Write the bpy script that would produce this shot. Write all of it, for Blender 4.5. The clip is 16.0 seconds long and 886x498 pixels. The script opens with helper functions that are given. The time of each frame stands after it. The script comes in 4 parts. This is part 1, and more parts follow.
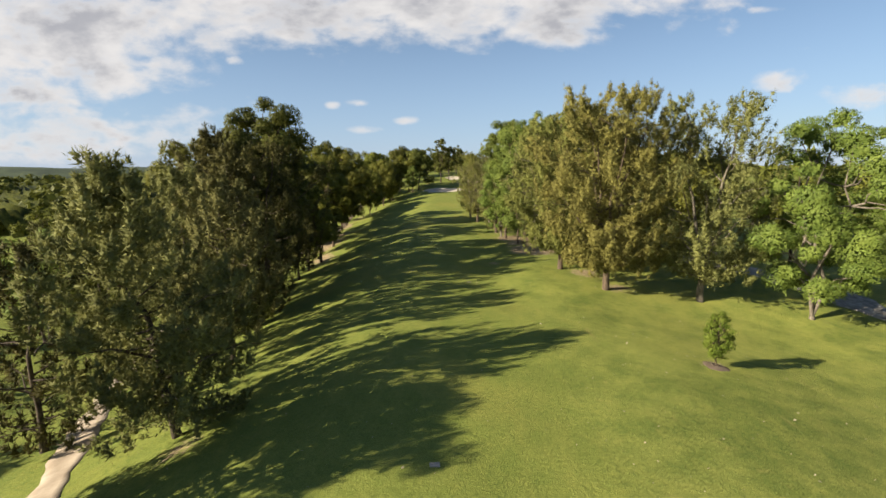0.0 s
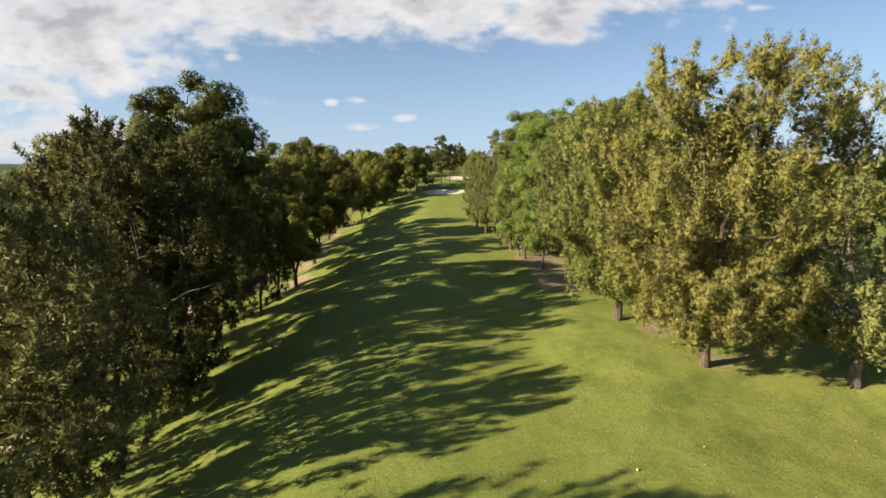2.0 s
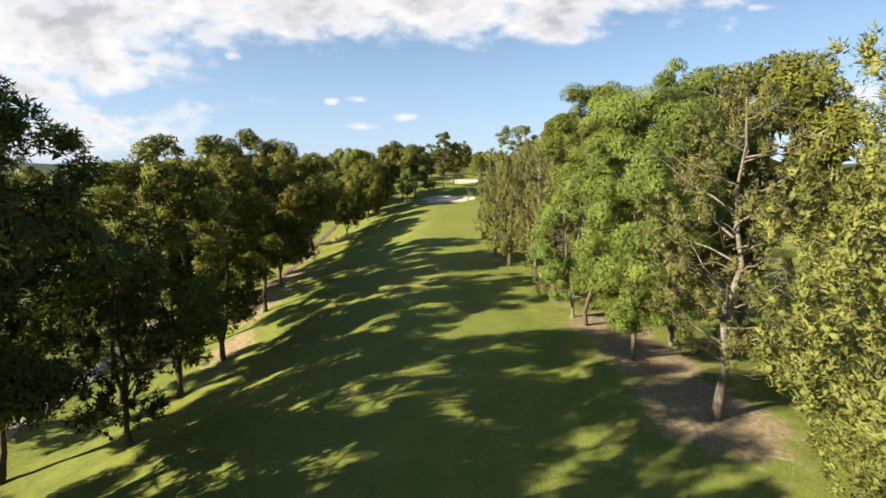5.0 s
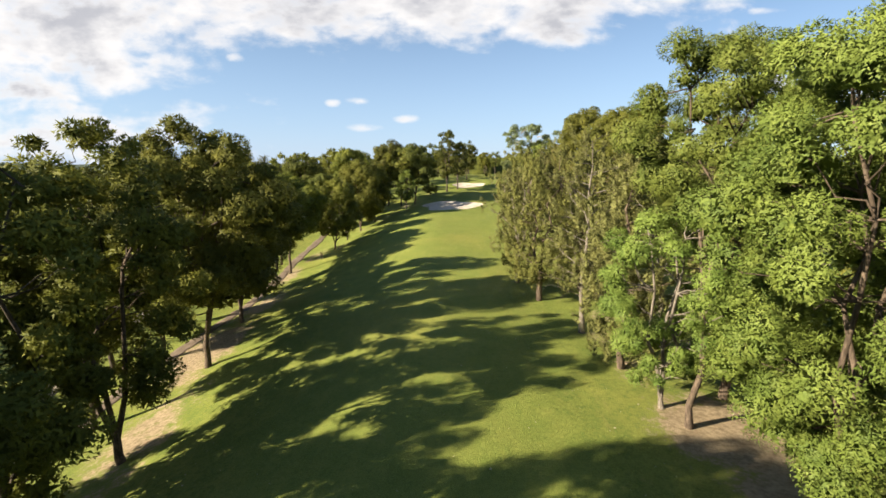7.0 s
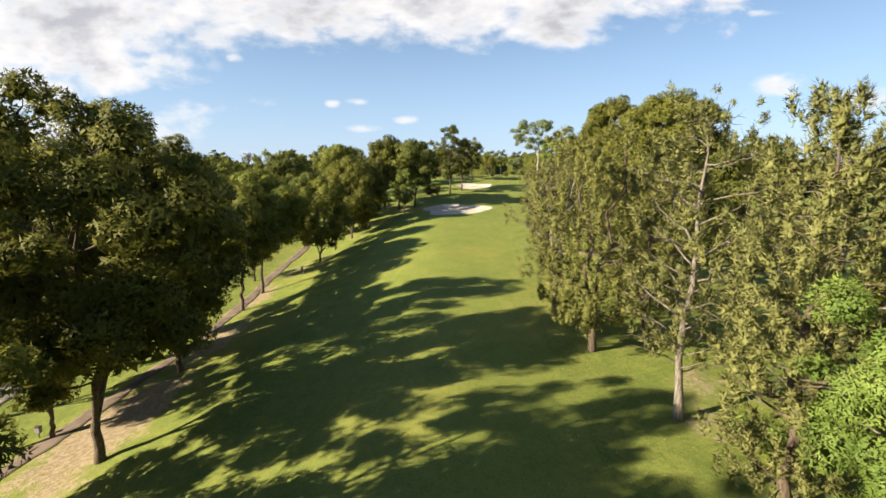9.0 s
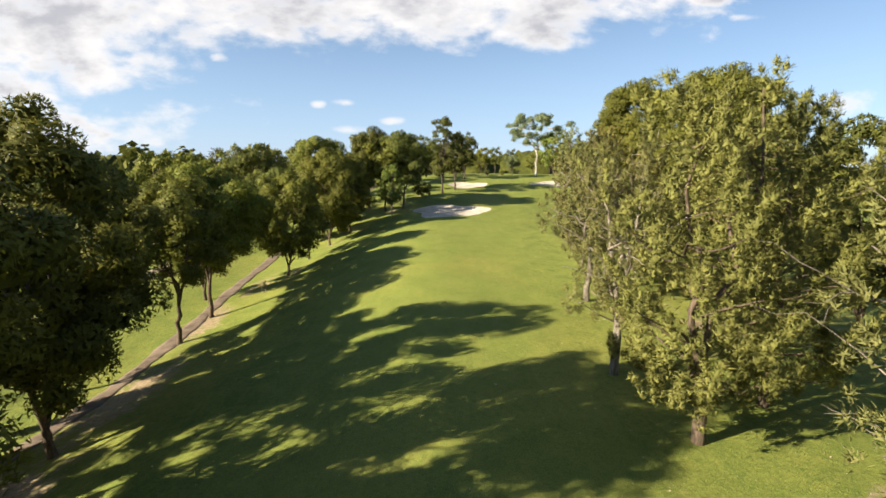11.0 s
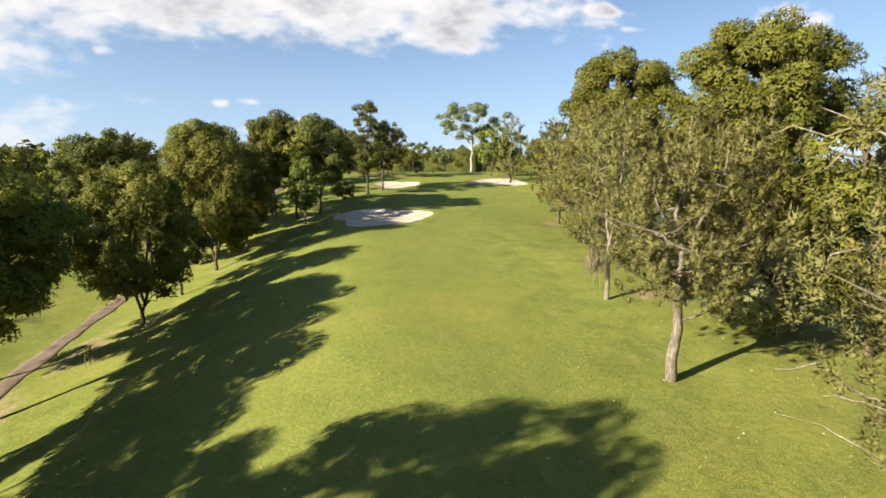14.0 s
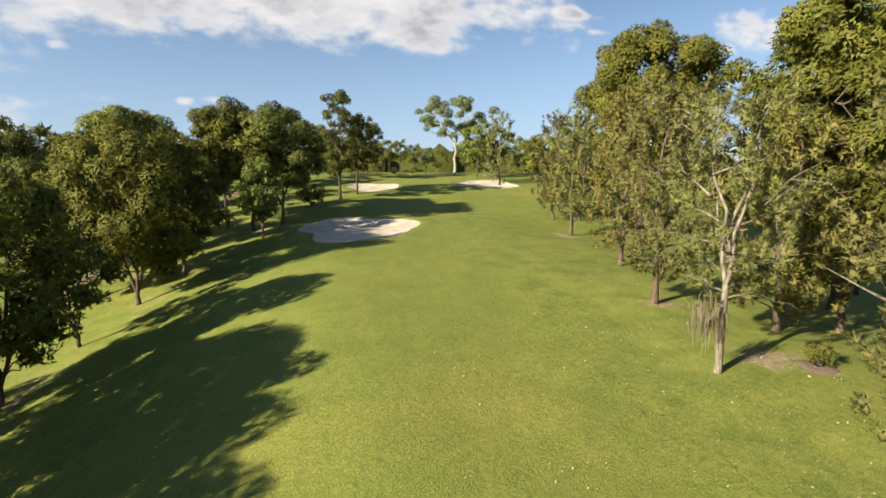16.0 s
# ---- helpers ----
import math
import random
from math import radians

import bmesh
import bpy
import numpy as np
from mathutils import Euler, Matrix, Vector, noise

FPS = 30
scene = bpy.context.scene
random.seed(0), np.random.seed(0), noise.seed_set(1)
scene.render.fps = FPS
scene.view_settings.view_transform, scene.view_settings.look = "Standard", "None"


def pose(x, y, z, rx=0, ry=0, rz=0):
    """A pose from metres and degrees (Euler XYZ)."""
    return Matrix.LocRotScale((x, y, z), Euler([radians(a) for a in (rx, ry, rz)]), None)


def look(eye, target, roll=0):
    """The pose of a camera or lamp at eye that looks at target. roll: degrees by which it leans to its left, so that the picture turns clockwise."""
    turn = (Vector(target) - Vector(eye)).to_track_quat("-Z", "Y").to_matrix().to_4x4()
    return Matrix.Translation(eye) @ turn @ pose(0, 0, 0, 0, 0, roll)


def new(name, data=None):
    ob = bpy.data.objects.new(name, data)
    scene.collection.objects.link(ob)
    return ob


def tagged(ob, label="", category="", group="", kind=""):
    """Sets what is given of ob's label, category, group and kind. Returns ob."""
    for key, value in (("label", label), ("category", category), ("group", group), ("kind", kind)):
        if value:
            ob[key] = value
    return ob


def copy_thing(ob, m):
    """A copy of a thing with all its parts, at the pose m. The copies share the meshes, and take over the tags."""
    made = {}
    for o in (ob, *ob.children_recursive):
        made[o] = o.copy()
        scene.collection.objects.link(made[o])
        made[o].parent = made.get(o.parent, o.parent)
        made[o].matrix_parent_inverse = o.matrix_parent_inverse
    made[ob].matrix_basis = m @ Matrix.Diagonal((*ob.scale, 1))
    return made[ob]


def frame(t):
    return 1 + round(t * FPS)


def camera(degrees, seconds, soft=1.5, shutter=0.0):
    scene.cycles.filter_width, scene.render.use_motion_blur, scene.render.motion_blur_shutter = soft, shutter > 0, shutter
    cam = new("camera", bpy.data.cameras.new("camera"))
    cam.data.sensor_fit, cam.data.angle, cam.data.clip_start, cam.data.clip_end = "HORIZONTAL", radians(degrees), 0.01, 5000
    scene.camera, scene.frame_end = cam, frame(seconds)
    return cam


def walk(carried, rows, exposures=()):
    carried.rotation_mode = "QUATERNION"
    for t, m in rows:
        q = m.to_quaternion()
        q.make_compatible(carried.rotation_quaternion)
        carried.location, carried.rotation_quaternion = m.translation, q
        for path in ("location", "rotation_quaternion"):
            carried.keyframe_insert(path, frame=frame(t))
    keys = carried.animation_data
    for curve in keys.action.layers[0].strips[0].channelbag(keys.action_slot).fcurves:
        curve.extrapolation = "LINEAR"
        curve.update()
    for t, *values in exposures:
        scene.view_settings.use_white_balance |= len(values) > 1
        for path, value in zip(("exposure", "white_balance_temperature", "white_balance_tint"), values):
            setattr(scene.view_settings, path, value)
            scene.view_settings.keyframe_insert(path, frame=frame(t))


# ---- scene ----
# ---------- camera ----------
cam = camera(84.3, 16.0, soft=1.6, shutter=0.1)
METRES, EYE, TILT, LEAN, TURN = 150.0, 11.0, -9.0, 0.0, 0.0
ROWS = [
    (0.0, 0.0, 0.0, 0.0, -0.0, 0.0, -0.0),
    (0.5, -0.0014, 0.032, 0.0067, -0.04, -0.06, -0.02),
    (1.0, -0.0029, 0.0673, 0.0141, -0.08, -0.13, -0.0),
    (1.5, -0.0044, 0.1008, 0.0207, -0.14, -0.17, -0.04),
    (2.0, -0.0053, 0.1373, 0.0285, -0.15, -0.27, -0.06),
    (2.5, -0.0064, 0.1714, 0.0356, -0.17, -0.33, -0.04),
    (3.0, -0.0077, 0.2085, 0.0435, -0.21, -0.38, -0.11),
    (3.5, -0.0086, 0.2432, 0.0508, -0.19, -0.42, -0.13),
    (4.0, -0.01, 0.2796, 0.0585, -0.2, -0.46, -0.16),
    (6.5, -0.0154, 0.448, 0.0857, -0.01, -0.14, -0.3),
    (7.0, -0.0178, 0.4803, 0.0916, -0.09, -0.14, -0.41),
    (7.5, -0.0197, 0.51, 0.0965, -0.14, -0.12, -0.45),
    (8.0, -0.0213, 0.5417, 0.101, -0.14, -0.11, -0.5),
    (8.5, -0.023, 0.5706, 0.1043, -0.15, -0.09, -0.53),
    (9.0, -0.0252, 0.6015, 0.107, -0.18, -0.03, -0.56),
    (11.5, -0.0365, 0.741, 0.1195, -3.05, 0.16, -0.21),
    (12.0, -0.0396, 0.7693, 0.1228, -5.0, 0.19, 0.21),
    (12.5, -0.0424, 0.7953, 0.1257, -6.9, 0.16, 0.67),
    (13.0, -0.0448, 0.8239, 0.1286, -8.93, 0.15, 1.17),
    (13.5, -0.0462, 0.85, 0.1314, -10.4, 0.14, 1.49),
    (14.0, -0.0468, 0.8783, 0.1347, -11.32, 0.17, 1.61),
    (14.5, -0.047, 0.9044, 0.1388, -13.04, 0.14, 1.98),
    (15.0, -0.0465, 0.9326, 0.1439, -14.57, 0.11, 2.25),
    (15.5, -0.0454, 0.9579, 0.1487, -14.57, 0.08, 2.15),
    (16.0, -0.0437, 0.9855, 0.1535, -14.6, 0.07, 2.09),
]
walk(cam, [(t, pose(0, 0, EYE, TILT, LEAN, TURN) @ pose(METRES * x, METRES * y, METRES * z, 90 + pitch, roll, yaw)) for t, x, y, z, yaw, pitch, roll in ROWS],
     exposures=[(0.0, 1.17), (1.0, 1.20), (2.0, 1.26), (2.5, 1.30), (3.5, 1.50), (12.5, 1.52), (15.0, 1.40), (16.0, 1.28)])

# ---------- light ----------
SUN_AZ, SUN_EL = 68.0, 24.0  # the way the shadows run, clockwise from +y, and the sun's height
SUN_DIR = Vector((-math.sin(radians(SUN_AZ)) * math.cos(radians(SUN_EL)), -math.cos(radians(SUN_AZ)) * math.cos(radians(SUN_EL)), math.sin(radians(SUN_EL))))
sun = new("sun", bpy.data.lights.new("sun", "SUN"))
sun.data.energy, sun.data.angle, sun.data.color = 5.0, radians(0.6), (1.0, 0.90, 0.70)
sun.matrix_world = look(SUN_DIR * 100, (0, 0, 0))


class Nodes:
    """A short hand for node trees."""

    def __init__(self, tree):
        self.tree = tree
        tree.nodes.clear()

    def add(self, kind, **props):
        node = self.tree.nodes.new(kind)
        for key, value in props.items():
            setattr(node, key, value)
        return node

    def link(self, a, b):
        self.tree.links.new(a, b)

    def put(self, socket, value):
        if isinstance(value, bpy.types.NodeSocket):
            self.link(value, socket)
        else:
            socket.default_value = value

    def math(self, op, a, b=0.0, clamp=False):
        n = self.add("ShaderNodeMath", operation=op, use_clamp=clamp)
        self.put(n.inputs[0], a)
        self.put(n.inputs[1], b)
        return n.outputs[0]

    def mix(self, f, a, b, blend="MIX"):
        n = self.add("ShaderNodeMix", data_type="RGBA", blend_type=blend)
        self.put(n.inputs[0], f)
        self.put(n.inputs[6], a)
        self.put(n.inputs[7], b)
        return n.outputs[2]

    def noise(self, vector, scale, detail=3.0, rough=0.55, distortion=0.0):
        n = self.add("ShaderNodeTexNoise")
        self.put(n.inputs["Vector"], vector)
        n.inputs["Scale"].default_value, n.inputs["Detail"].default_value = scale, detail
        n.inputs["Roughness"].default_value, n.inputs["Distortion"].default_value = rough, distortion
        return n.outputs[0]

    def ramp(self, value, a, b, smooth=True):
        n = self.add("ShaderNodeMapRange", interpolation_type="SMOOTHSTEP" if smooth else "LINEAR")
        self.put(n.inputs[0], value)
        n.inputs[1].default_value, n.inputs[2].default_value = a, b
        return n.outputs[0]

    def attribute(self, name):
        return self.add("ShaderNodeAttribute", attribute_name=name).outputs["Fac"]


# clouds as soft ellipses in the sky: tangent of the way to the right, tangent of the height, half width, half height, strength
CLOUDS = [
    (-0.86, 0.245, 0.40, 0.13, 1.5), (-0.44, 0.305, 0.30, 0.075, 1.2), (0.05, 0.318, 0.46, 0.075, 1.35), (0.36, 0.318, 0.14, 0.04, 1.2),
    (-0.66, 0.20, 0.19, 0.06, 1.0), (-0.30, 0.265, 0.05, 0.018, 0.9), (-0.17, 0.27, 0.055, 0.022, 0.9), (-0.21, 0.30, 0.12, 0.03, 0.9),
    (0.54, 0.34, 0.045, 0.014, 0.8), (0.655, 0.178, 0.062, 0.024, 1.25), (0.82, 0.15, 0.06, 0.02, 0.5), (-0.072, 0.1, 0.024, 0.009, 0.9),
    (-0.172, 0.133, 0.024, 0.009, 0.9), (-0.218, 0.13, 0.017, 0.009, 0.9), (-0.156, 0.084, 0.03, 0.007, 0.6), (-0.405, 0.213, 0.018, 0.009, 0.7),
    (0.62, 0.305, 0.03, 0.008, 0.6), (-0.66, 0.09, 0.14, 0.016, 0.45), (-0.98, 0.075, 0.46, 0.07, 0.75), (1.02, 0.33, 0.10, 0.05, 0.9), (0.95, 0.30, 0.05, 0.02, 0.8),
]
world = bpy.data.worlds.new("sky")
scene.world = world
world.use_nodes = True
nd = Nodes(world.node_tree)
sky = nd.add("ShaderNodeTexSky", sky_type="NISHITA", sun_disc=False, sun_elevation=radians(SUN_EL), sun_rotation=math.atan2(SUN_DIR.x, SUN_DIR.y))
sky.air_density, sky.dust_density, sky.ozone_density = 1.0, 0.3, 2.4
way = nd.add("ShaderNodeTexCoord").outputs["Generated"]
axes = nd.add("ShaderNodeSeparateXYZ")
nd.link(way, axes.inputs[0])
ahead = nd.math("MAXIMUM", axes.outputs[1], 0.05)
su, sv = nd.math("DIVIDE", axes.outputs[0], ahead), nd.math("DIVIDE", axes.outputs[2], ahead)
plane = nd.add("ShaderNodeCombineXYZ")
nd.link(su, plane.inputs[0])
nd.link(nd.math("MULTIPLY", sv, 1.9), plane.inputs[1])
field = 0.0
for cu, cv, ru, rv, power in CLOUDS:
    a = nd.math("POWER", nd.math("MULTIPLY", nd.math("SUBTRACT", su, cu), 1 / ru), 2.0)
    b = nd.math("POWER", nd.math("MULTIPLY", nd.math("SUBTRACT", sv, cv), 1 / rv), 2.0)
    e = nd.math("MULTIPLY", nd.math("SUBTRACT", 1.0, nd.math("ADD", a, b)), power)
    field = e if field == 0.0 else nd.math("MAXIMUM", field, e)
puff = nd.noise(plane.outputs[0], 6.5, 6.0, 0.52, 0.2)
fine = nd.noise(plane.outputs[0], 26.0, 5.0, 0.62)
body_ = nd.math("ADD", nd.math("MULTIPLY", nd.math("SUBTRACT", puff, 0.5), 5.0), nd.math("MULTIPLY", nd.math("SUBTRACT", fine, 0.5), 1.5))
density = nd.math("ADD", nd.math("MAXIMUM", field, -1.2), body_)
cover = nd.math("MULTIPLY", nd.ramp(density, -0.45, 1.25), nd.math("GREATER_THAN", axes.outputs[1], 0.06))
shade = nd.ramp(nd.noise(plane.outputs[0], 6.0, 5.0, 0.55), 0.38, 0.66)
cloud_colour = nd.mix(nd.math("MULTIPLY", shade, nd.ramp(density, 0.4, 1.6)), (0.99, 0.965, 0.955, 1), (0.55, 0.555, 0.60, 1))
sky_bg, cloud_bg = nd.add("ShaderNodeBackground"), nd.add("ShaderNodeBackground")
low_sky = nd.math("MULTIPLY", nd.math("SUBTRACT", 1.0, nd.ramp(axes.outputs[2], 0.0, 0.36, False)), 0.66)
nd.link(nd.mix(low_sky, sky.outputs[0], (3.9, 5.4, 8.0, 1)), sky_bg.inputs[0])
sky_bg.inputs[1].default_value = 0.05
nd.link(cloud_colour, cloud_bg.inputs[0])
cloud_bg.inputs[1].default_value = 0.37
both = nd.add("ShaderNodeMixShader")
nd.link(cover, both.inputs[0])
nd.link(sky_bg.outputs[0], both.inputs[1])
nd.link(cloud_bg.outputs[0], both.inputs[2])
nd.link(both.outputs[0], nd.add("ShaderNodeOutputWorld").inputs[0])


# ---------- the lie of the land ----------
PROFILE = [(-60, -3.2), (20, -3.0), (60, -2.9), (100, -3.1), (130, -2.6), (150, -1.9), (165, -0.9), (180, 0.4), (195, 1.4), (215, 2.1),
           (235, 2.9), (252, 4.8), (268, 7.0), (282, 9.4), (296, 10.9), (312, 11.4), (330, 11.3), (420, 10.5), (900, 6.0)]
# bunkers: middle x, y, half width, half depth, turn, depth
BUNKERS = [(0.0, 224.5, 8.9, 11.5, -0.25, 0.7), (7.5, 270.5, 7.0, 5.2, 0.45, 0.5), (38.5, 274.5, 8.6, 6.6, 0.1, 0.5)]


def step(a, b, x):
    u = np.clip((np.asarray(x, float) - a) / (b - a), 0, 1)
    return u * u * (3 - 2 * u)


def bunker_field(x, y, b):
    """1 in the middle of a bunker, 0 on its edge, below 0 outside."""
    cx, cy, a, c, turn, _ = b
    dx, dy = x - cx, y - cy
    u, v = dx * math.cos(turn) + dy * math.sin(turn), -dx * math.sin(turn) + dy * math.cos(turn)
    ang = np.arctan2(v / c, u / a)
    edge = 1 + 0.13 * np.sin(3 * ang + 1.1 * cx) + 0.08 * np.sin(5 * ang + cy)
    return 1 - np.sqrt((u / a) ** 2 + (v / c) ** 2) / edge


def ground(x, y):
    x, y = np.asarray(x, float), np.asarray(y, float)
    px, pz = [p[0] for p in PROFILE], [p[1] for p in PROFILE]
    z = sum(np.interp(y + k, px, pz) for k in (-12, -6, 0, 6, 12)) / 5
    far = step(195, 260, y)
    z = z - 8.3 * (1 - 0.6 * far) * step(-2, -40, x)
    z = z + 1.1 * step(-12, -22, x) * step(-46, -34, x) * step(110, 126, y) * (1 - step(140, 158, y))
    z = z - 2.4 * step(10, 36, x) * (1 - step(40, 75, y)) - 1.6 * step(16, 44, x) * step(60, 110, y) * (1 - far)
    z = z + 0.7 * step(6, 13, x) * step(48, 60, y) * (1 - step(88, 100, y))
    z = z - 16 * step(-60, -320, x) - 22 * step(-300, -1500, x) - 6 * step(60, 400, x)
    z = z + 0.10 * np.sin(x * 0.21 + 0.6 * np.sin(y * 0.09)) * np.sin(y * 0.13 + 1.0) + 0.05 * np.sin(x * 0.7 + y * 0.23) * np.sin(y * 0.55)
    for b in BUNKERS:
        f = bunker_field(x, y, b)
        z = z - b[5] * step(0.0, 0.45, f) + 0.22 * step(-0.35, -0.05, f) * (1 - step(-0.02, 0.08, f))
    return z


def gz(x, y):
    return float(ground(x, y))


# ---------- materials ----------
def material(name):
    m = bpy.data.materials.new(name)
    m.use_nodes = True
    n = Nodes(m.node_tree)
    out = n.add("ShaderNodeOutputMaterial")
    p = n.add("ShaderNodeBsdfPrincipled")
    n.link(p.outputs[0], out.inputs[0])
    p.inputs["Specular IOR Level"].default_value = 0.25
    return m, n, p, out


def bump(n, p, height, strength=0.4, distance=0.05):
    b = n.add("ShaderNodeBump")
    b.inputs["Strength"].default_value, b.inputs["Distance"].default_value = strength, distance
    n.link(height, b.inputs["Height"])
    n.link(b.outputs[0], p.inputs["Normal"])


def leaf_material(name, dark, light, tip, translucent=0.3, rough=0.5):
    m, n, p, out = material(name)
    co = n.add("ShaderNodeTexCoord").outputs["Object"]
    geo, info = n.add("ShaderNodeNewGeometry"), n.add("ShaderNodeObjectInfo")
    c = n.mix(n.ramp(n.noise(co, 0.45, 3.0), 0.35, 0.68), dark, light)
    c = n.mix(n.math("MULTIPLY", n.ramp(n.noise(co, 1.7, 2.0), 0.5, 0.75), 0.6), c, tip)
    c = n.mix(n.math("MULTIPLY", geo.outputs["Random Per Island"], 0.26), c, (dark[0] * 0.6, dark[1] * 0.6, dark[2] * 0.6, 1))
    c = n.mix(n.math("MULTIPLY", n.ramp(n.noise(co, 13.0, 3.0, 0.7), 0.38, 0.62), 0.4), c, (0.6, 0.6, 0.6, 1), "MULTIPLY")
    hsv = n.add("ShaderNodeHueSaturation")
    n.link(c, hsv.inputs["Color"])
    n.link(n.math("ADD", n.math("MULTIPLY", info.outputs["Random"], 0.024), 0.488), hsv.inputs["Hue"])
    n.link(n.math("ADD", n.math("MULTIPLY", info.outputs["Random"], 0.25), 0.88), hsv.inputs["Value"])
    n.link(hsv.outputs[0], p.inputs["Base Color"])
    p.inputs["Roughness"].default_value, p.inputs["Specular IOR Level"].default_value = rough, 0.12
    t = n.add("ShaderNodeBsdfTranslucent")
    n.link(hsv.outputs[0], t.inputs[0])
    mix = n.add("ShaderNodeMixShader")
    mix.inputs[0].default_value = translucent
    n.link(p.outputs[0], mix.inputs[1])
    n.link(t.outputs[0], mix.inputs[2])
    n.link(mix.outputs[0], out.inputs[0])
    return m


LEAF = {
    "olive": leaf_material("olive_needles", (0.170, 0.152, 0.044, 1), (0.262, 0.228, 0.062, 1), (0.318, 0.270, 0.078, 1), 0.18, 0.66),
    "sage": leaf_material("grey_green_needles", (0.146, 0.145, 0.048, 1), (0.224, 0.216, 0.070, 1), (0.290, 0.264, 0.086, 1), 0.18, 0.66),
    "moss": leaf_material("moss_green_needles", (0.148, 0.150, 0.040, 1), (0.232, 0.228, 0.060, 1), (0.292, 0.272, 0.076, 1), 0.18, 0.66),
    # needles darkened: the shade on unlit she-oaks is put into their colour
    "deep": leaf_material("dark_shaded_needles", (0.068, 0.066, 0.021, 1), (0.130, 0.118, 0.034, 1), (0.182, 0.152, 0.045, 1), 0.22, 0.6),
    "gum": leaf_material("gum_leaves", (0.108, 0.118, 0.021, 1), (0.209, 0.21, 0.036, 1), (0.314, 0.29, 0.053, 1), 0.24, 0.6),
    "bright": leaf_material("bright_gum_leaves", (0.112, 0.152, 0.030, 1), (0.222, 0.268, 0.054, 1), (0.325, 0.358, 0.086, 1), 0.22, 0.58),
    # gum leaves again, darker: shade on unlit trees put into colour; dark bushes too
    "shade": leaf_material("dark_shaded_gum_leaves", (0.068, 0.078, 0.018, 1), (0.141, 0.148, 0.029, 1), (0.248, 0.235, 0.046, 1), 0.22, 0.6),
    "pale": leaf_material("pale_gum_leaves", (0.14, 0.17, 0.07, 1), (0.24, 0.28, 0.12, 1), (0.33, 0.37, 0.17, 1), 0.32, 0.5),
    "russet": leaf_material("russet_needles", (0.085, 0.072, 0.024, 1), (0.155, 0.122, 0.038, 1), (0.21, 0.155, 0.055, 1), 0.25, 0.6),
    "fresh": leaf_material("fresh_sapling_leaves", (0.13, 0.19, 0.025, 1), (0.22, 0.29, 0.045, 1), (0.30, 0.36, 0.07, 1), 0.3, 0.6),
    "lemon": leaf_material("pale_yellow_leaves", (0.19, 0.21, 0.075, 1), (0.33, 0.35, 0.15, 1), (0.42, 0.43, 0.22, 1), 0.25, 0.5),
}


def bark_material(name, a, b, scale):
    m, n, p, out = material(name)
    co = n.add("ShaderNodeTexCoord").outputs["Object"]
    stretch = n.add("ShaderNodeMapping")
    stretch.inputs["Scale"].default_value = (1, 1, 0.22)
    n.link(co, stretch.inputs[0])
    fine = n.noise(stretch.outputs[0], scale, 5.0, 0.65)
    c = n.mix(n.ramp(fine, 0.35, 0.65), a, b)
    c = n.mix(n.math("MULTIPLY", n.ramp(n.noise(co, 0.9, 3.0), 0.45, 0.7), 0.5), c, (a[0] * 0.6, a[1] * 0.55, a[2] * 0.5, 1))
    n.link(c, p.inputs["Base Color"])
    p.inputs["Roughness"].default_value = 0.9
    bump(n, p, fine, 0.7, 0.04)
    return m


BARK = {
    "brown": bark_material("brown_bark", (0.06, 0.043, 0.03, 1), (0.16, 0.115, 0.08, 1), 9.0),
    "grey": bark_material("grey_bark", (0.10, 0.082, 0.063, 1), (0.25, 0.21, 0.165, 1), 9.0),
    "pale": bark_material("pale_bark", (0.135, 0.11, 0.083, 1), (0.32, 0.275, 0.22, 1), 6.0),
    "white": bark_material("white_bark", (0.26, 0.23, 0.19, 1), (0.50, 0.46, 0.40, 1), 4.0),
    "black": bark_material("dark_bark", (0.045, 0.035, 0.028, 1), (0.12, 0.09, 0.065, 1), 9.0),
}


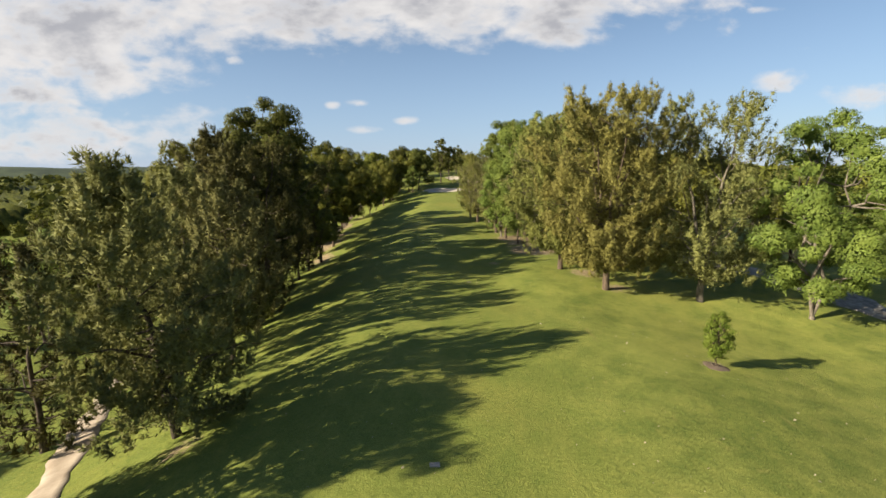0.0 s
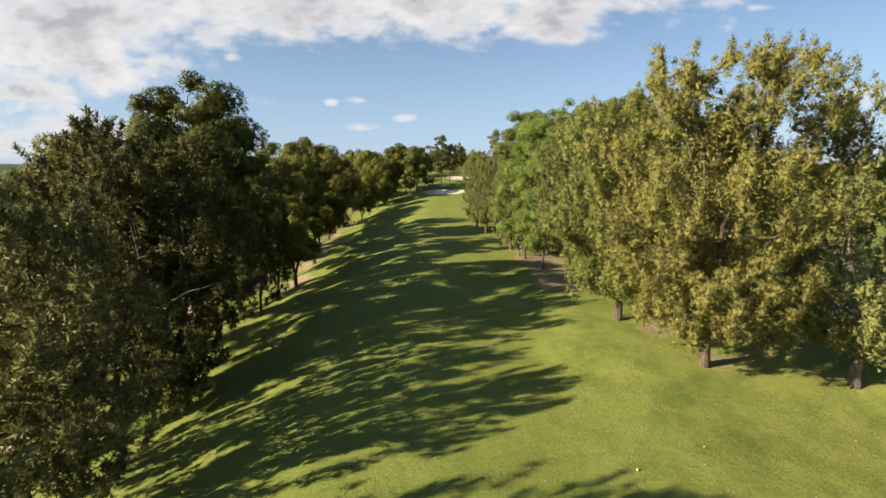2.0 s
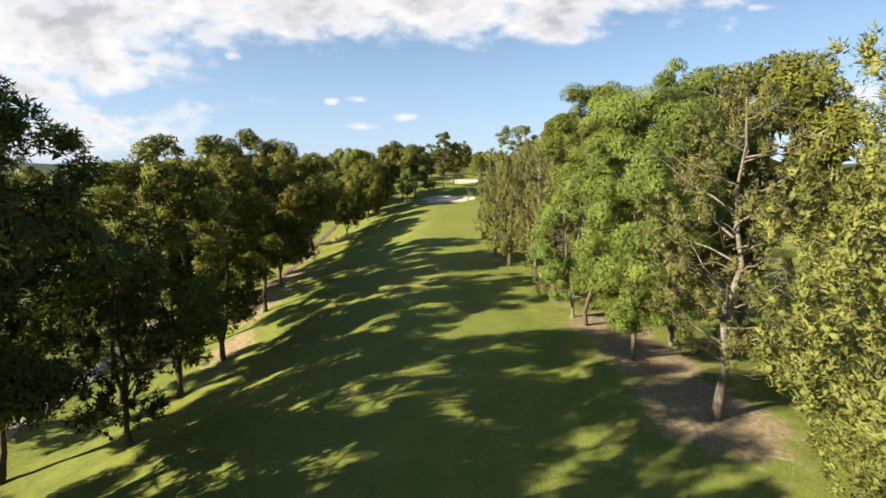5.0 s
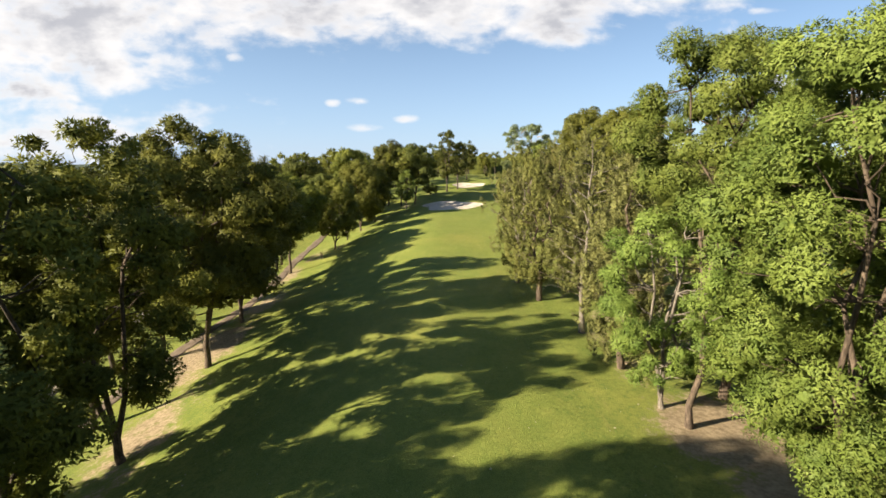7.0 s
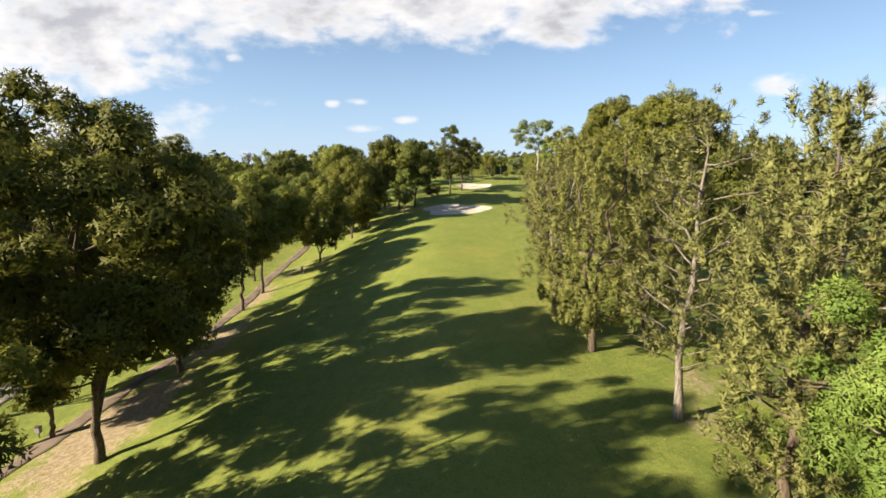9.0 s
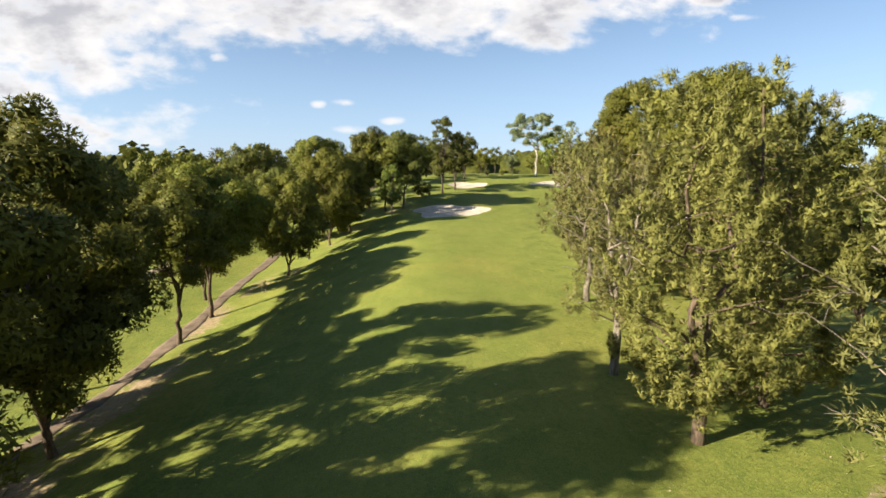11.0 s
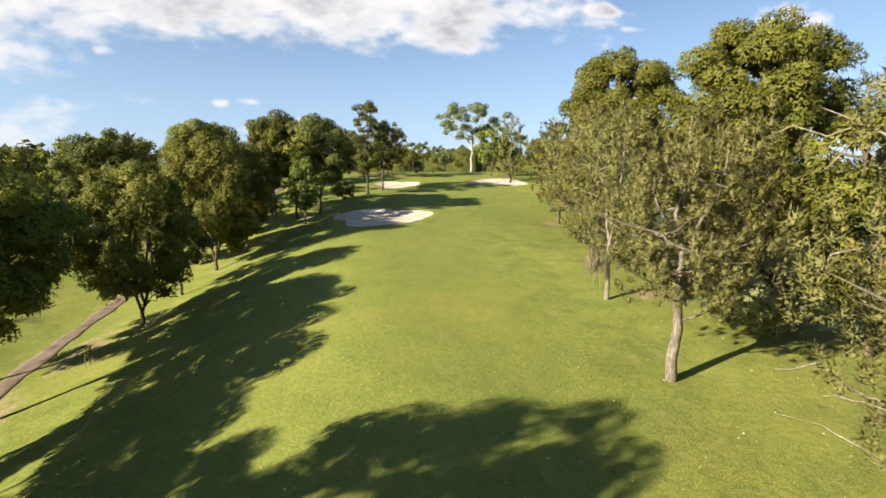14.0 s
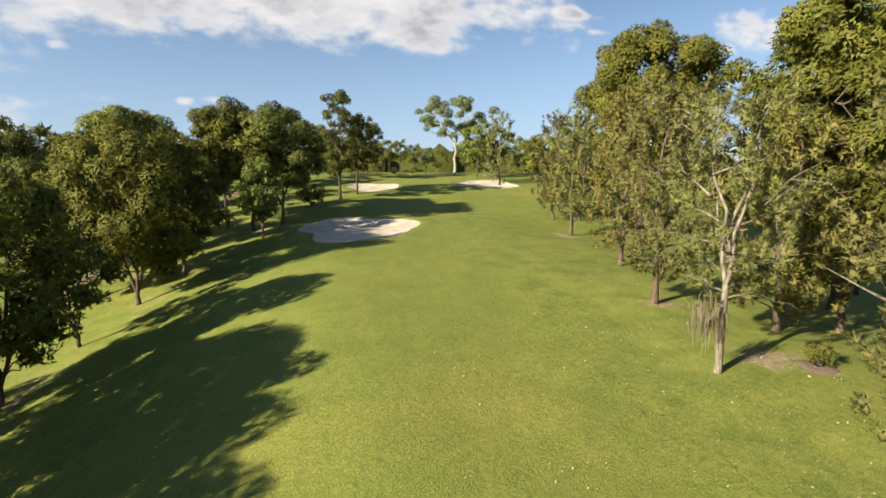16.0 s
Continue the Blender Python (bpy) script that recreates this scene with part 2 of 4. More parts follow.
def grass_material():
    m, n, p, out = material("grass")
    co = n.add("ShaderNodeTexCoord").outputs["Object"]
    along = n.add("ShaderNodeMapping")
    along.inputs["Scale"].default_value = (1.0, 0.16, 1.0)
    n.link(co, along.inputs[0])
    big, mid = n.noise(co, 0.055, 4.0, 0.6), n.noise(co, 0.45, 4.0, 0.6)
    streak = n.noise(along.outputs[0], 0.9, 4.0, 0.6)
    small, fine = n.noise(co, 2.6, 5.0, 0.7), n.noise(co, 13.0, 4.0, 0.7)
    rough_grass = n.mix(n.ramp(mid, 0.3, 0.7), (0.094, 0.128, 0.021, 1), (0.152, 0.175, 0.032, 1))
    mown_grass = n.mix(n.ramp(mid, 0.3, 0.7), (0.112, 0.145, 0.023, 1), (0.15, 0.173, 0.032, 1))
    mown = n.ramp(n.math("ADD", n.attribute("mown"), n.math("MULTIPLY", n.math("SUBTRACT", mid, 0.5), 0.25)), 0.45, 0.55)
    c = n.mix(mown, rough_grass, mown_grass)
    c = n.mix(n.math("MULTIPLY", n.ramp(big, 0.5, 0.66), 0.7), c, (0.21, 0.2, 0.042, 1))
    c = n.mix(n.math("MULTIPLY", n.ramp(n.noise(co, 0.11, 4.0, 0.6), 0.5, 0.68), 0.45), c, (0.085, 0.125, 0.02, 1))
    c = n.mix(n.math("MULTIPLY", n.ramp(streak, 0.45, 0.7), 0.3), c, (0.19, 0.195, 0.04, 1))
    tuft = n.math("MULTIPLY", n.ramp(small, 0.42, 0.68), n.math("SUBTRACT", 0.7, n.math("MULTIPLY", mown, 0.3)))
    c = n.mix(tuft, c, (0.06, 0.095, 0.014, 1))
    c = n.mix(n.math("MULTIPLY", n.ramp(fine, 0.46, 0.72), 0.42), c, (0.265, 0.275, 0.07, 1))
    c = n.mix(n.math("MULTIPLY", n.ramp(fine, 0.5, 0.3), 0.42), c, (0.04, 0.062, 0.012, 1))
    straw = n.math("MULTIPLY", n.ramp(n.noise(co, 0.8, 5.0, 0.7), 0.60, 0.75), n.math("SUBTRACT", 0.5, n.math("MULTIPLY", mown, 0.36)))
    c = n.mix(straw, c, (0.27, 0.215, 0.075, 1))
    soil_noise = n.math("ADD", n.math("MULTIPLY", n.math("SUBTRACT", mid, 0.5), 0.9), n.math("MULTIPLY", n.math("SUBTRACT", small, 0.5), 0.9))
    soil = n.ramp(n.math("ADD", n.attribute("bare"), soil_noise), 0.42, 0.72)
    litter = n.mix(n.ramp(small, 0.35, 0.7), (0.225, 0.158, 0.104, 1), (0.42, 0.312, 0.205, 1))
    litter = n.mix(n.math("MULTIPLY", n.ramp(fine, 0.55, 0.75), 0.5), litter, (0.56, 0.44, 0.31, 1))
    # dry grass, and brightness painted where the slope gets less sun
    dry = n.math("MULTIPLY", n.attribute("dry"), n.ramp(n.math("ADD", n.math("MULTIPLY", big, 0.6), n.math("MULTIPLY", mid, 0.4)), 0.36, 0.6))
    c = n.mix(n.math("MULTIPLY", dry, 0.42), c, (0.25, 0.265, 0.06, 1))
    scuff = n.math("MULTIPLY", n.ramp(n.noise(along.outputs[0], 0.42, 5.0, 0.7), 0.64, 0.76), 0.4)
    c = n.mix(scuff, c, (0.27, 0.215, 0.085, 1))
    lift = n.add("ShaderNodeHueSaturation")
    lift.inputs["Value"].default_value, lift.inputs["Saturation"].default_value = 1.25, 0.9
    n.link(c, lift.inputs["Color"])
    warm = n.add("ShaderNodeMix", data_type="RGBA", blend_type="MULTIPLY")
    warm.inputs[0].default_value = 1.0
    n.link(lift.outputs[0], warm.inputs[6])
    warm.inputs[7].default_value = (1.08, 1.03, 0.79, 1)
    c = n.mix(n.math("MULTIPLY", soil, 0.9), warm.outputs[2], litter)
    n.link(c, p.inputs["Base Color"])
    p.inputs["Roughness"].default_value = 0.85
    p.inputs["Specular IOR Level"].default_value = 0.15
    bump(n, p, n.math("ADD", n.math("MULTIPLY", small, 0.7), n.math("MULTIPLY", fine, 0.5)), 0.75, 0.15)
    return m


def plain_material(name, a, b, scale, fine_scale, rough=0.9, strength=0.3):
    m, n, p, out = material(name)
    co = n.add("ShaderNodeTexCoord").outputs["Object"]
    f = n.noise(co, fine_scale, 4.0, 0.65)
    c = n.mix(n.ramp(n.noise(co, scale, 4.0, 0.6), 0.32, 0.68), a, b)
    c = n.mix(n.math("MULTIPLY", n.ramp(f, 0.4, 0.75), 0.4), c, (a[0] * 0.7, a[1] * 0.68, a[2] * 0.65, 1))
    n.link(c, p.inputs["Base Color"])
    p.inputs["Roughness"].default_value = rough
    bump(n, p, f, strength, 0.03)
    return m


GRASS = grass_material()
SAND = plain_material("bunker_sand", (0.43, 0.355, 0.275, 1), (0.62, 0.54, 0.44, 1), 0.5, 6.0)
PATH = plain_material("cart_path", (0.105, 0.076, 0.054, 1), (0.20, 0.148, 0.108, 1), 0.6, 8.0)
WOODS = plain_material("far_woods", (0.035, 0.05, 0.03, 1), (0.07, 0.09, 0.045, 1), 0.01, 0.08)
STONE = plain_material("pale_stone", (0.22, 0.205, 0.185, 1), (0.34, 0.32, 0.29, 1), 3.0, 20.0)
DEAD = plain_material("dead_needles", (0.17, 0.135, 0.085, 1), (0.27, 0.22, 0.145, 1), 3.0, 12.0)
LITTER = plain_material("dry_leaf", (0.36, 0.30, 0.19, 1), (0.52, 0.45, 0.31, 1), 2.0, 9.0)


# ---------- building ----------
def mesh_from(name, verts, faces, mat):
    """A mesh from arrays of vertices and of faces that all have as many corners."""
    verts, faces = np.asarray(verts, np.float32), np.asarray(faces, np.int32)
    me = bpy.data.meshes.new(name)
    me.vertices.add(len(verts))
    me.vertices.foreach_set("co", verts.ravel())
    k = faces.shape[1]
    me.loops.add(faces.size)
    me.loops.foreach_set("vertex_index", faces.ravel())
    me.polygons.add(len(faces))
    me.polygons.foreach_set("loop_start", np.arange(0, faces.size, k, dtype=np.int32))
    me.update(calc_edges=True)
    me.validate()
    me.materials.append(mat)
    return me


def smooth(me):
    me.polygons.foreach_set("use_smooth", np.ones(len(me.polygons), dtype=bool))
    return me


def foliage(name, crown, mat):
    """A mesh of many small leaves, shaded softly by the way that each leaf faces out of its bunch."""
    verts, faces, normals = crown
    me = smooth(mesh_from(name, verts, faces, mat))
    facing = me.attributes.new("custom_normal", "FLOAT_VECTOR", "POINT")
    facing.data.foreach_set("vector", np.asarray(normals, np.float32).ravel())
    return me


def part(name, me, parent, label=""):
    ob = new(name, me)
    ob.parent = parent
    return tagged(ob, label)


def tube(points, radii, sides=7):
    """Vertices and quads of a tapered round limb along points."""
    pts, rad = np.asarray(points, float), np.asarray(radii, float)
    d = np.gradient(pts, axis=0)
    d /= np.linalg.norm(d, axis=1)[:, None] + 1e-9
    ref = np.where(np.abs(d[:, 2:3]) > 0.9, np.array([[1.0, 0, 0]]), np.array([[0, 0, 1.0]]))
    u = np.cross(d, ref)
    u /= np.linalg.norm(u, axis=1)[:, None] + 1e-9
    w = np.cross(d, u)
    a = np.linspace(0, 2 * np.pi, sides, endpoint=False)
    v = pts[:, None] + rad[:, None, None] * (np.cos(a)[None, :, None] * u[:, None] + np.sin(a)[None, :, None] * w[:, None])
    i, j = np.meshgrid(np.arange(len(pts) - 1), np.arange(sides), indexing="ij")
    k = (j + 1) % sides
    f = np.stack([i * sides + j, i * sides + k, (i + 1) * sides + k, (i + 1) * sides + j], -1).reshape(-1, 4)
    return v.reshape(-1, 3), f


def joined(pieces):
    """Several sets of vertices and faces (and normals, where they have them) as one."""
    starts = np.cumsum([0] + [len(p[0]) for p in pieces])
    faces = np.concatenate([p[1] + n for p, n in zip(pieces, starts)])
    return (np.concatenate([p[0] for p in pieces]), faces) + tuple(np.concatenate(q) for q in list(zip(*pieces))[2:])


def unit(a):
    return a / (np.linalg.norm(a, axis=-1, keepdims=True) + 1e-9)


def needles(rng, c, axis, length, width, facing, loose=0.5, soft=0.7):
    """One slim triangle for each needle spray, its flat side turned more or less the way it faces."""
    side = unit(np.cross(axis, facing + rng.normal(size=c.shape) * loose))
    normal = unit(unit(np.cross(side, axis)) * (1 - soft) + unit(facing) * soft)
    side = side * (width[:, None] / 2)
    v = np.stack([c - side, c + side, c + axis * length[:, None]], 1).reshape(-1, 3)
    return v, np.arange(len(v)).reshape(-1, 3), np.repeat(normal, 3, 0)


def leaves(rng, c, axis, length, width, facing, loose=0.4):
    """One folded diamond for each leaf spray."""
    side = unit(np.cross(axis, facing + rng.normal(size=c.shape) * loose)) * (width[:, None] / 2)
    half = c + axis * (length[:, None] * 0.45)
    v = np.stack([c, half - side, c + axis * length[:, None], half + side], 1).reshape(-1, 3)
    return v, np.arange(len(v)).reshape(-1, 4)


GOLD = (1 + 5 ** 0.5) / 2
CORE = unit(np.array([(-1, GOLD, 0), (1, GOLD, 0), (-1, -GOLD, 0), (1, -GOLD, 0), (0, -1, GOLD), (0, 1, GOLD), (0, -1, -GOLD), (0, 1, -GOLD), (GOLD, 0, -1), (GOLD, 0, 1), (-GOLD, 0, -1), (-GOLD, 0, 1)], float))
CORE_FACES = np.array([(i, j, k) for i in range(12) for j in range(12) for k in range(12) if i < j and i < k and np.linalg.norm(CORE[i] - CORE[j]) < 1.1
                      and np.linalg.norm(CORE[j] - CORE[k]) < 1.1 and np.linalg.norm(CORE[i] - CORE[k]) < 1.1 and np.dot(np.cross(CORE[j] - CORE[i], CORE[k] - CORE[i]), CORE[i]) > 0])


def brushes(rng, c, d, r, whole):
    """The matted inside of each brush of needles: a small lumpy core drawn out along the way that the brush grows."""
    n, turn = len(c), rng.uniform(0, 2 * math.pi, len(c))
    cs, sn = np.cos(turn)[:, None], np.sin(turn)[:, None]
    way = np.stack([CORE[:, 0] * cs - CORE[:, 1] * sn, CORE[:, 0] * sn + CORE[:, 1] * cs, np.broadcast_to(CORE[:, 2], (n, 12))], -1)
    long = np.einsum("nij,nj->ni", way, d)[:, :, None]
    v = c[:, None] + (way * 0.85 + d[:, None] * long * 0.6) * (r[:, None] * rng.uniform(0.55, 1.3, (n, 12)))[:, :, None]
    f = CORE_FACES[None] + (np.arange(n) * 12)[:, None, None]
    return v.reshape(-1, 3), f.reshape(-1, 3), unit(way + whole[:, None] * 0.4).reshape(-1, 3)


def bent(rng, a, b, n=5, wob=0.06):
    """A slightly crooked line from a to b."""
    a, b = np.asarray(a, float), np.asarray(b, float)
    t = np.linspace(0, 1, n)[:, None]
    p = a + (b - a) * t
    off = rng.normal(size=(n, 3)) * np.linalg.norm(b - a) * wob
    off[0] = off[-1] = 0
    return p + off


def casuarina(seed, h, r, low, keen=1.0, blades=44, stems=1, sparse=1.0, lean=0.0, size=1.0, girth=1.0, dense=1.0, blunt=2.6, spread=0.42, bough=1.0, fork_at=0.16, tuft=1.0, inner=0, outer=0.12):
    """Trunk and crown of a she-oak: rising limbs that carry upright brushes of fine needles."""
    rng = np.random.default_rng(seed)
    wood, tuft_c, tuft_d, tuft_r, deep_c = [], [], [], [], []
    leaders = []
    base_r = (0.011 * h + 0.07) * girth
    if stems == 1:
        top = np.array([lean, 0.3 * lean, h * 0.95])
        line = bent(rng, (0, 0, -0.4), top, 9, 0.012)
        wood.append(tube(line, np.linspace(base_r, 0.04, 9) * np.r_[1.35, np.ones(8)], 8))
        leaders.append(line)
    else:
        fork = np.array([0.1 * lean, 0.0, h * fork_at])
        wood.append(tube(bent(rng, (0, 0, -0.4), fork, 4, 0.02), np.linspace(base_r * 1.4, base_r, 4), 8))
        for s in range(stems):
            a = 2 * math.pi * (s + rng.random() * 0.5) / stems
            top = np.array([lean + math.cos(a) * r * spread, math.sin(a) * r * spread, h * rng.uniform(0.8, 0.97)])
            line = bent(rng, fork, top, 8, 0.02)
            wood.append(tube(line, np.linspace(base_r * 0.72, 0.04, 8), 7))
            leaders.append(line)
    bunches = 6.6 * r * h * (1 - low) * dense / size ** 1.5
    nb = int(34 + 3.2 * h * (1 - low))
    lumps = rng.normal(size=(7, 3))
    for i in range(nb):
        g = (i + rng.random()) / nb
        f = low + (1 - low) * g
        line = leaders[rng.integers(len(leaders))]
        zz = f * h
        k = np.interp(zz, line[:, 2], np.arange(len(line)))
        core = np.array([np.interp(k, np.arange(len(line)), line[:, q]) for q in range(3)])
        a = i * 2.39996 + rng.normal() * 0.35
        out = np.array([math.cos(a), math.sin(a), 0])
        lump = 1 + 0.11 * sum(math.sin(3 * a * (q % 2 + 1) * 0.5 + 7 * g * (q + 1) * 0.6 + lumps[q, 0] * 3) * 0.5 for q in range(4))
        reach = r * (0.55 + 1.2 * g if g < 0.37 else 1.0) * (1 - max(0, (g - 0.3) / 0.7) ** blunt) ** 0.8 * rng.uniform(0.8, 1.1) * lump + 0.3
        reach = max(0.4, reach - abs(np.dot(core[:2], out[:2])) * 0.5)
        root = core - np.array([0, 0, min(0.4 * reach, zz * 0.3)])
        tip = core + out * reach + np.array([0, 0, reach * rng.uniform(-0.2, 0.28)])
        limb = bent(rng, root, tip, 5, 0.04)
        if i % (2 if sparse < 0.9 else 3) == 0:
            wood.append(tube(limb, np.linspace(0.012 * reach + 0.025, 0.01, 5) * bough, 5))
        nt = max(1, int(round(bunches / nb * (0.35 + 1.0 * reach / r) / 3.0)))
        at = rng.uniform(outer, 1.0, nt) ** 0.62
        foot = root + (tip - root) * at[:, None] + rng.normal(size=(nt, 3)) * np.array([0.22, 0.22, 0.25]) * (0.6 + 0.2 * reach)
        rise = unit(out * 0.42 + np.array([0, 0, 1.0]) + rng.normal(size=(nt, 3)) * 0.24)
        plump = rng.uniform(0.32, 0.60, nt) * size * tuft
        for climb, share in ((0.0, 1.0), (0.95, 0.86), (1.8, 0.58)):
            tuft_c.append(foot + rise * (climb * plump)[:, None] + rng.normal(size=(nt, 3)) * 0.16 * plump[:, None])
            tuft_d.append(unit(rise + rng.normal(size=(nt, 3)) * 0.18))
            tuft_r.append(plump * share * rng.uniform(0.85, 1.1, nt))
        deep_c.append(root + (tip - root) * rng.uniform(0.0, 0.5, inner)[:, None] + rng.normal(size=(inner, 3)) * 0.08 * reach)
        if sparse < 0.9 and i % 2 == 0:
            for _ in range(3):
                q = limb[rng.integers(2, 5)]
                end = q + (out * 0.6 + rng.normal(size=3) * 0.7) * 1.1
                wood.append(tube(bent(rng, q, end, 4, 0.1), np.array((0.022, 0.017, 0.012, 0.006)) * bough, 4))
    spikes = max(2, int(r * 0.9))
    for line in leaders:
        for s in range(spikes):
            q = line[-1] + np.array([rng.normal() * r * 0.17, rng.normal() * r * 0.17, -h * 0.05 * rng.random()])
            n = 4
            tuft_c.append(q + np.array([0, 0, 1.0]) * np.linspace(-2.2, h * 0.035, n)[:, None] + rng.normal(size=(n, 3)) * 0.15)
            tuft_d.append(np.tile([0, 0, 1.0], (n, 1)) + rng.normal(size=(n, 3)) * 0.15)
            tuft_r.append(np.linspace(0.55, 0.26, n) * size)
    tc, td, tr = np.concatenate(tuft_c), unit(np.concatenate(tuft_d)), np.concatenate(tuft_r)
    keep = rng.random(len(tc)) < sparse
    tc, td, tr = tc[keep], td[keep], tr[keep]
    hub = np.array([lean * 0.6, 0, h * (0.35 + 0.3 * low)])
    whole = unit((tc - hub) / np.array([r, r, h * 0.5]))
    core = brushes(rng, tc, td, np.minimum(tr * (0.34 if sparse >= 0.9 else 0.2), 0.15 * size), whole)
    nh = blades * 4 // 5
    u = unit(rng.normal(size=(len(tc) * nh, 3)) + np.repeat(td + whole, nh, 0) * 0.2)
    qc = np.repeat(tc, nh, 0) + u * (np.repeat(tr, nh) * rng.uniform(0.2, 0.62, len(u)))[:, None]
    qd = unit(np.repeat(td, nh, 0) * 0.5 + unit(np.cross(u, rng.normal(size=u.shape))) * 0.8 + u * 0.35)
    middle = needles(rng, qc, qd, rng.uniform(0.26, 0.46, len(u)) * size * keen, rng.uniform(0.10, 0.17, len(u)) * size * keen, u + np.repeat(whole, nh, 0) * 0.4, 0.4, 0.85)
    n = len(tc) * blades
    c, d, rr = np.repeat(tc, blades, 0), np.repeat(td, blades, 0), np.repeat(tr, blades)
    u = unit(rng.normal(size=(n, 3)) + d * 0.25)
    along = np.sum(u * d, 1, keepdims=True)
    wide = np.where(along > 0, 1.0 - 0.45 * along, 1.0)
    c = c + ((u - d * along) * 0.8 * wide + d * along * 1.4) * (rr * rng.uniform(0.6, 1.0, n))[:, None]
    axis = unit(unit(np.cross(u, rng.normal(size=(n, 3)))) * 0.45 + d * 0.6 + u * 0.6)
    whole = unit((c - hub) / np.array([r, r, h * 0.5]))
    crown = needles(rng, c, axis, rng.uniform(0.22, 0.44, n) * size * keen, rng.uniform(0.042, 0.075, n) * size * keen, u * 1.0 + whole * 0.4 + d * 0.2, 0.2, 0.85)
    dc = np.concatenate(deep_c)
    deep = needles(rng, dc, unit(rng.normal(size=dc.shape)), rng.uniform(0.25, 0.45, len(dc)), rng.uniform(0.08, 0.16, len(dc)), rng.normal(size=dc.shape))
    return joined(wood), joined([crown, middle, core, deep])


def gum(seed, h, r, low, lobes=26, cover=1.4, droop=0.4, lean=0.0, size=1.0, girth=1.0, flat=0.66, bare=0.0, stems=3, puff=1.0, limbs=True, heart=1.0):
    """Trunk and crown of a gum or paperbark: forking limbs that carry billows of leaves."""
    rng = np.random.default_rng(seed)
    wood = []
    base_r = (0.012 * h + 0.06) * girth
    zc, rz = h * (low + 1) / 2, h * (1 - low) / 2
    fork = np.array([lean * 0.4, rng.normal() * 0.3, h * (low * 0.75 + bare * 0.2)])
    wood.append(tube(bent(rng, (0, 0, -0.4), fork, 6, 0.02), np.linspace(base_r, base_r * 0.75, 6) * np.r_[1.4, 1.05, np.ones(4)], 9))
    arms = []
    for s in range(stems):
        a = 2 * math.pi * (s + 0.6 * rng.random()) / stems
        top = np.array([lean + math.cos(a) * r * 0.38, math.sin(a) * r * 0.38, h * rng.uniform(0.78, 0.9)])
        arm = bent(rng, fork, top, 7, 0.03)
        arms.append(arm)
        wood.append(tube(arm, np.linspace(base_r * 0.62, 0.05, 7), 7))
    cs, rs = [], []
    lobes = int(lobes * 1.4)
    for i in range(lobes):
        g = (i + 0.5) / lobes
        zz = 1 - 1.92 * g
        ring = math.sqrt(max(0.0, 1 - abs(zz) ** 2.3)) * (1.0 if zz > -0.35 else 0.9)
        a = i * 2.39996 + rng.normal() * 0.3
        k = rng.uniform(0.48, 1.04)
        rad = rng.uniform(0.15, 0.36) * min(r, rz * 1.3) * puff
        c = np.array([lean + math.cos(a) * ring * r * k, math.sin(a) * ring * r * k, zc + zz * (rz - rad * 0.75) * rng.uniform(0.8, 1.06)])
        cs.append(c)
        rs.append(rad)
        if not limbs:
            continue
        near = min((p for arm in arms for p in arm[1:]), key=lambda p: np.linalg.norm(p - c) + 1.4 * max(0, p[2] - c[2] + 0.5))
        wood.append(tube(bent(rng, near, c, 5, 0.06), np.linspace((0.016 * r + 0.03) * min(1.0, (26 / lobes) ** 0.7), 0.015, 5), 5))
    cs, rs = np.array(cs), np.array(rs)
    shape = np.array([1, 1, flat + 0.2])
    spots, ways, faces_ = [], [], []
    for i in range(lobes):
        n = int(2 * math.pi * rs[i] ** 2 * 29 * cover / size ** 2)
        d = unit(rng.normal(size=(n, 3)) + np.array([0, 0, 0.3]))
        d = d[d[:, 2] > -0.55]
        knobs = unit(rng.normal(size=(9, 3)) + np.array([0, 0, 0.35]))
        near = d @ knobs.T
        top, best = near.max(1), knobs[near.argmax(1)]
        out = (0.66 + 0.42 * np.sqrt(np.clip((top - 0.7) / 0.3, 0, 1))) * rng.uniform(0.8, 1.08, len(d))
        c = cs[i] + d * (rs[i] * out)[:, None] * shape
        # what lies deep inside another billow is left out
        gap = np.linalg.norm((c[:, None] - cs[None]) / (rs[None, :, None] * shape), axis=2)
        gap[:, i] = 9
        keep = gap.min(1) > 0.7
        c, d, best = c[keep], d[keep], best[keep]
        whole = unit((c - np.array([lean, 0, zc])) / np.array([r, r, rz]))
        face = unit(d + (d - best) * 1.5 + whole * 0.45)
        down = np.array([0, 0, -1.0]) + face * face[:, 2:3]
        spots.append(c)
        faces_.append(face)
        ways.append(unit(down * droop + unit(np.cross(face, rng.normal(size=c.shape))) * 0.6 + d * 0.3))
    c, axis, face = np.concatenate(spots), np.concatenate(ways), np.concatenate(faces_)
    m = len(c)
    crown = needles(rng, c, axis, rng.uniform(0.28, 0.52, m) * size, rng.uniform(0.12, 0.22, m) * size, face, 0.2)
    deep = int(60 * heart)
    q = lobes * deep
    rd = np.repeat(rs, deep)
    deep_c = np.repeat(cs, deep, 0) + unit(rng.normal(size=(q, 3))) * (rd * rng.uniform(0.1, 0.58, q))[:, None] * shape
    inside = needles(rng, deep_c, unit(rng.normal(size=(q, 3))), rd * rng.uniform(0.32, 0.55, q), rd * rng.uniform(0.26, 0.44, q), rng.normal(size=(q, 3)))
    return joined(wood), joined([crown, inside])


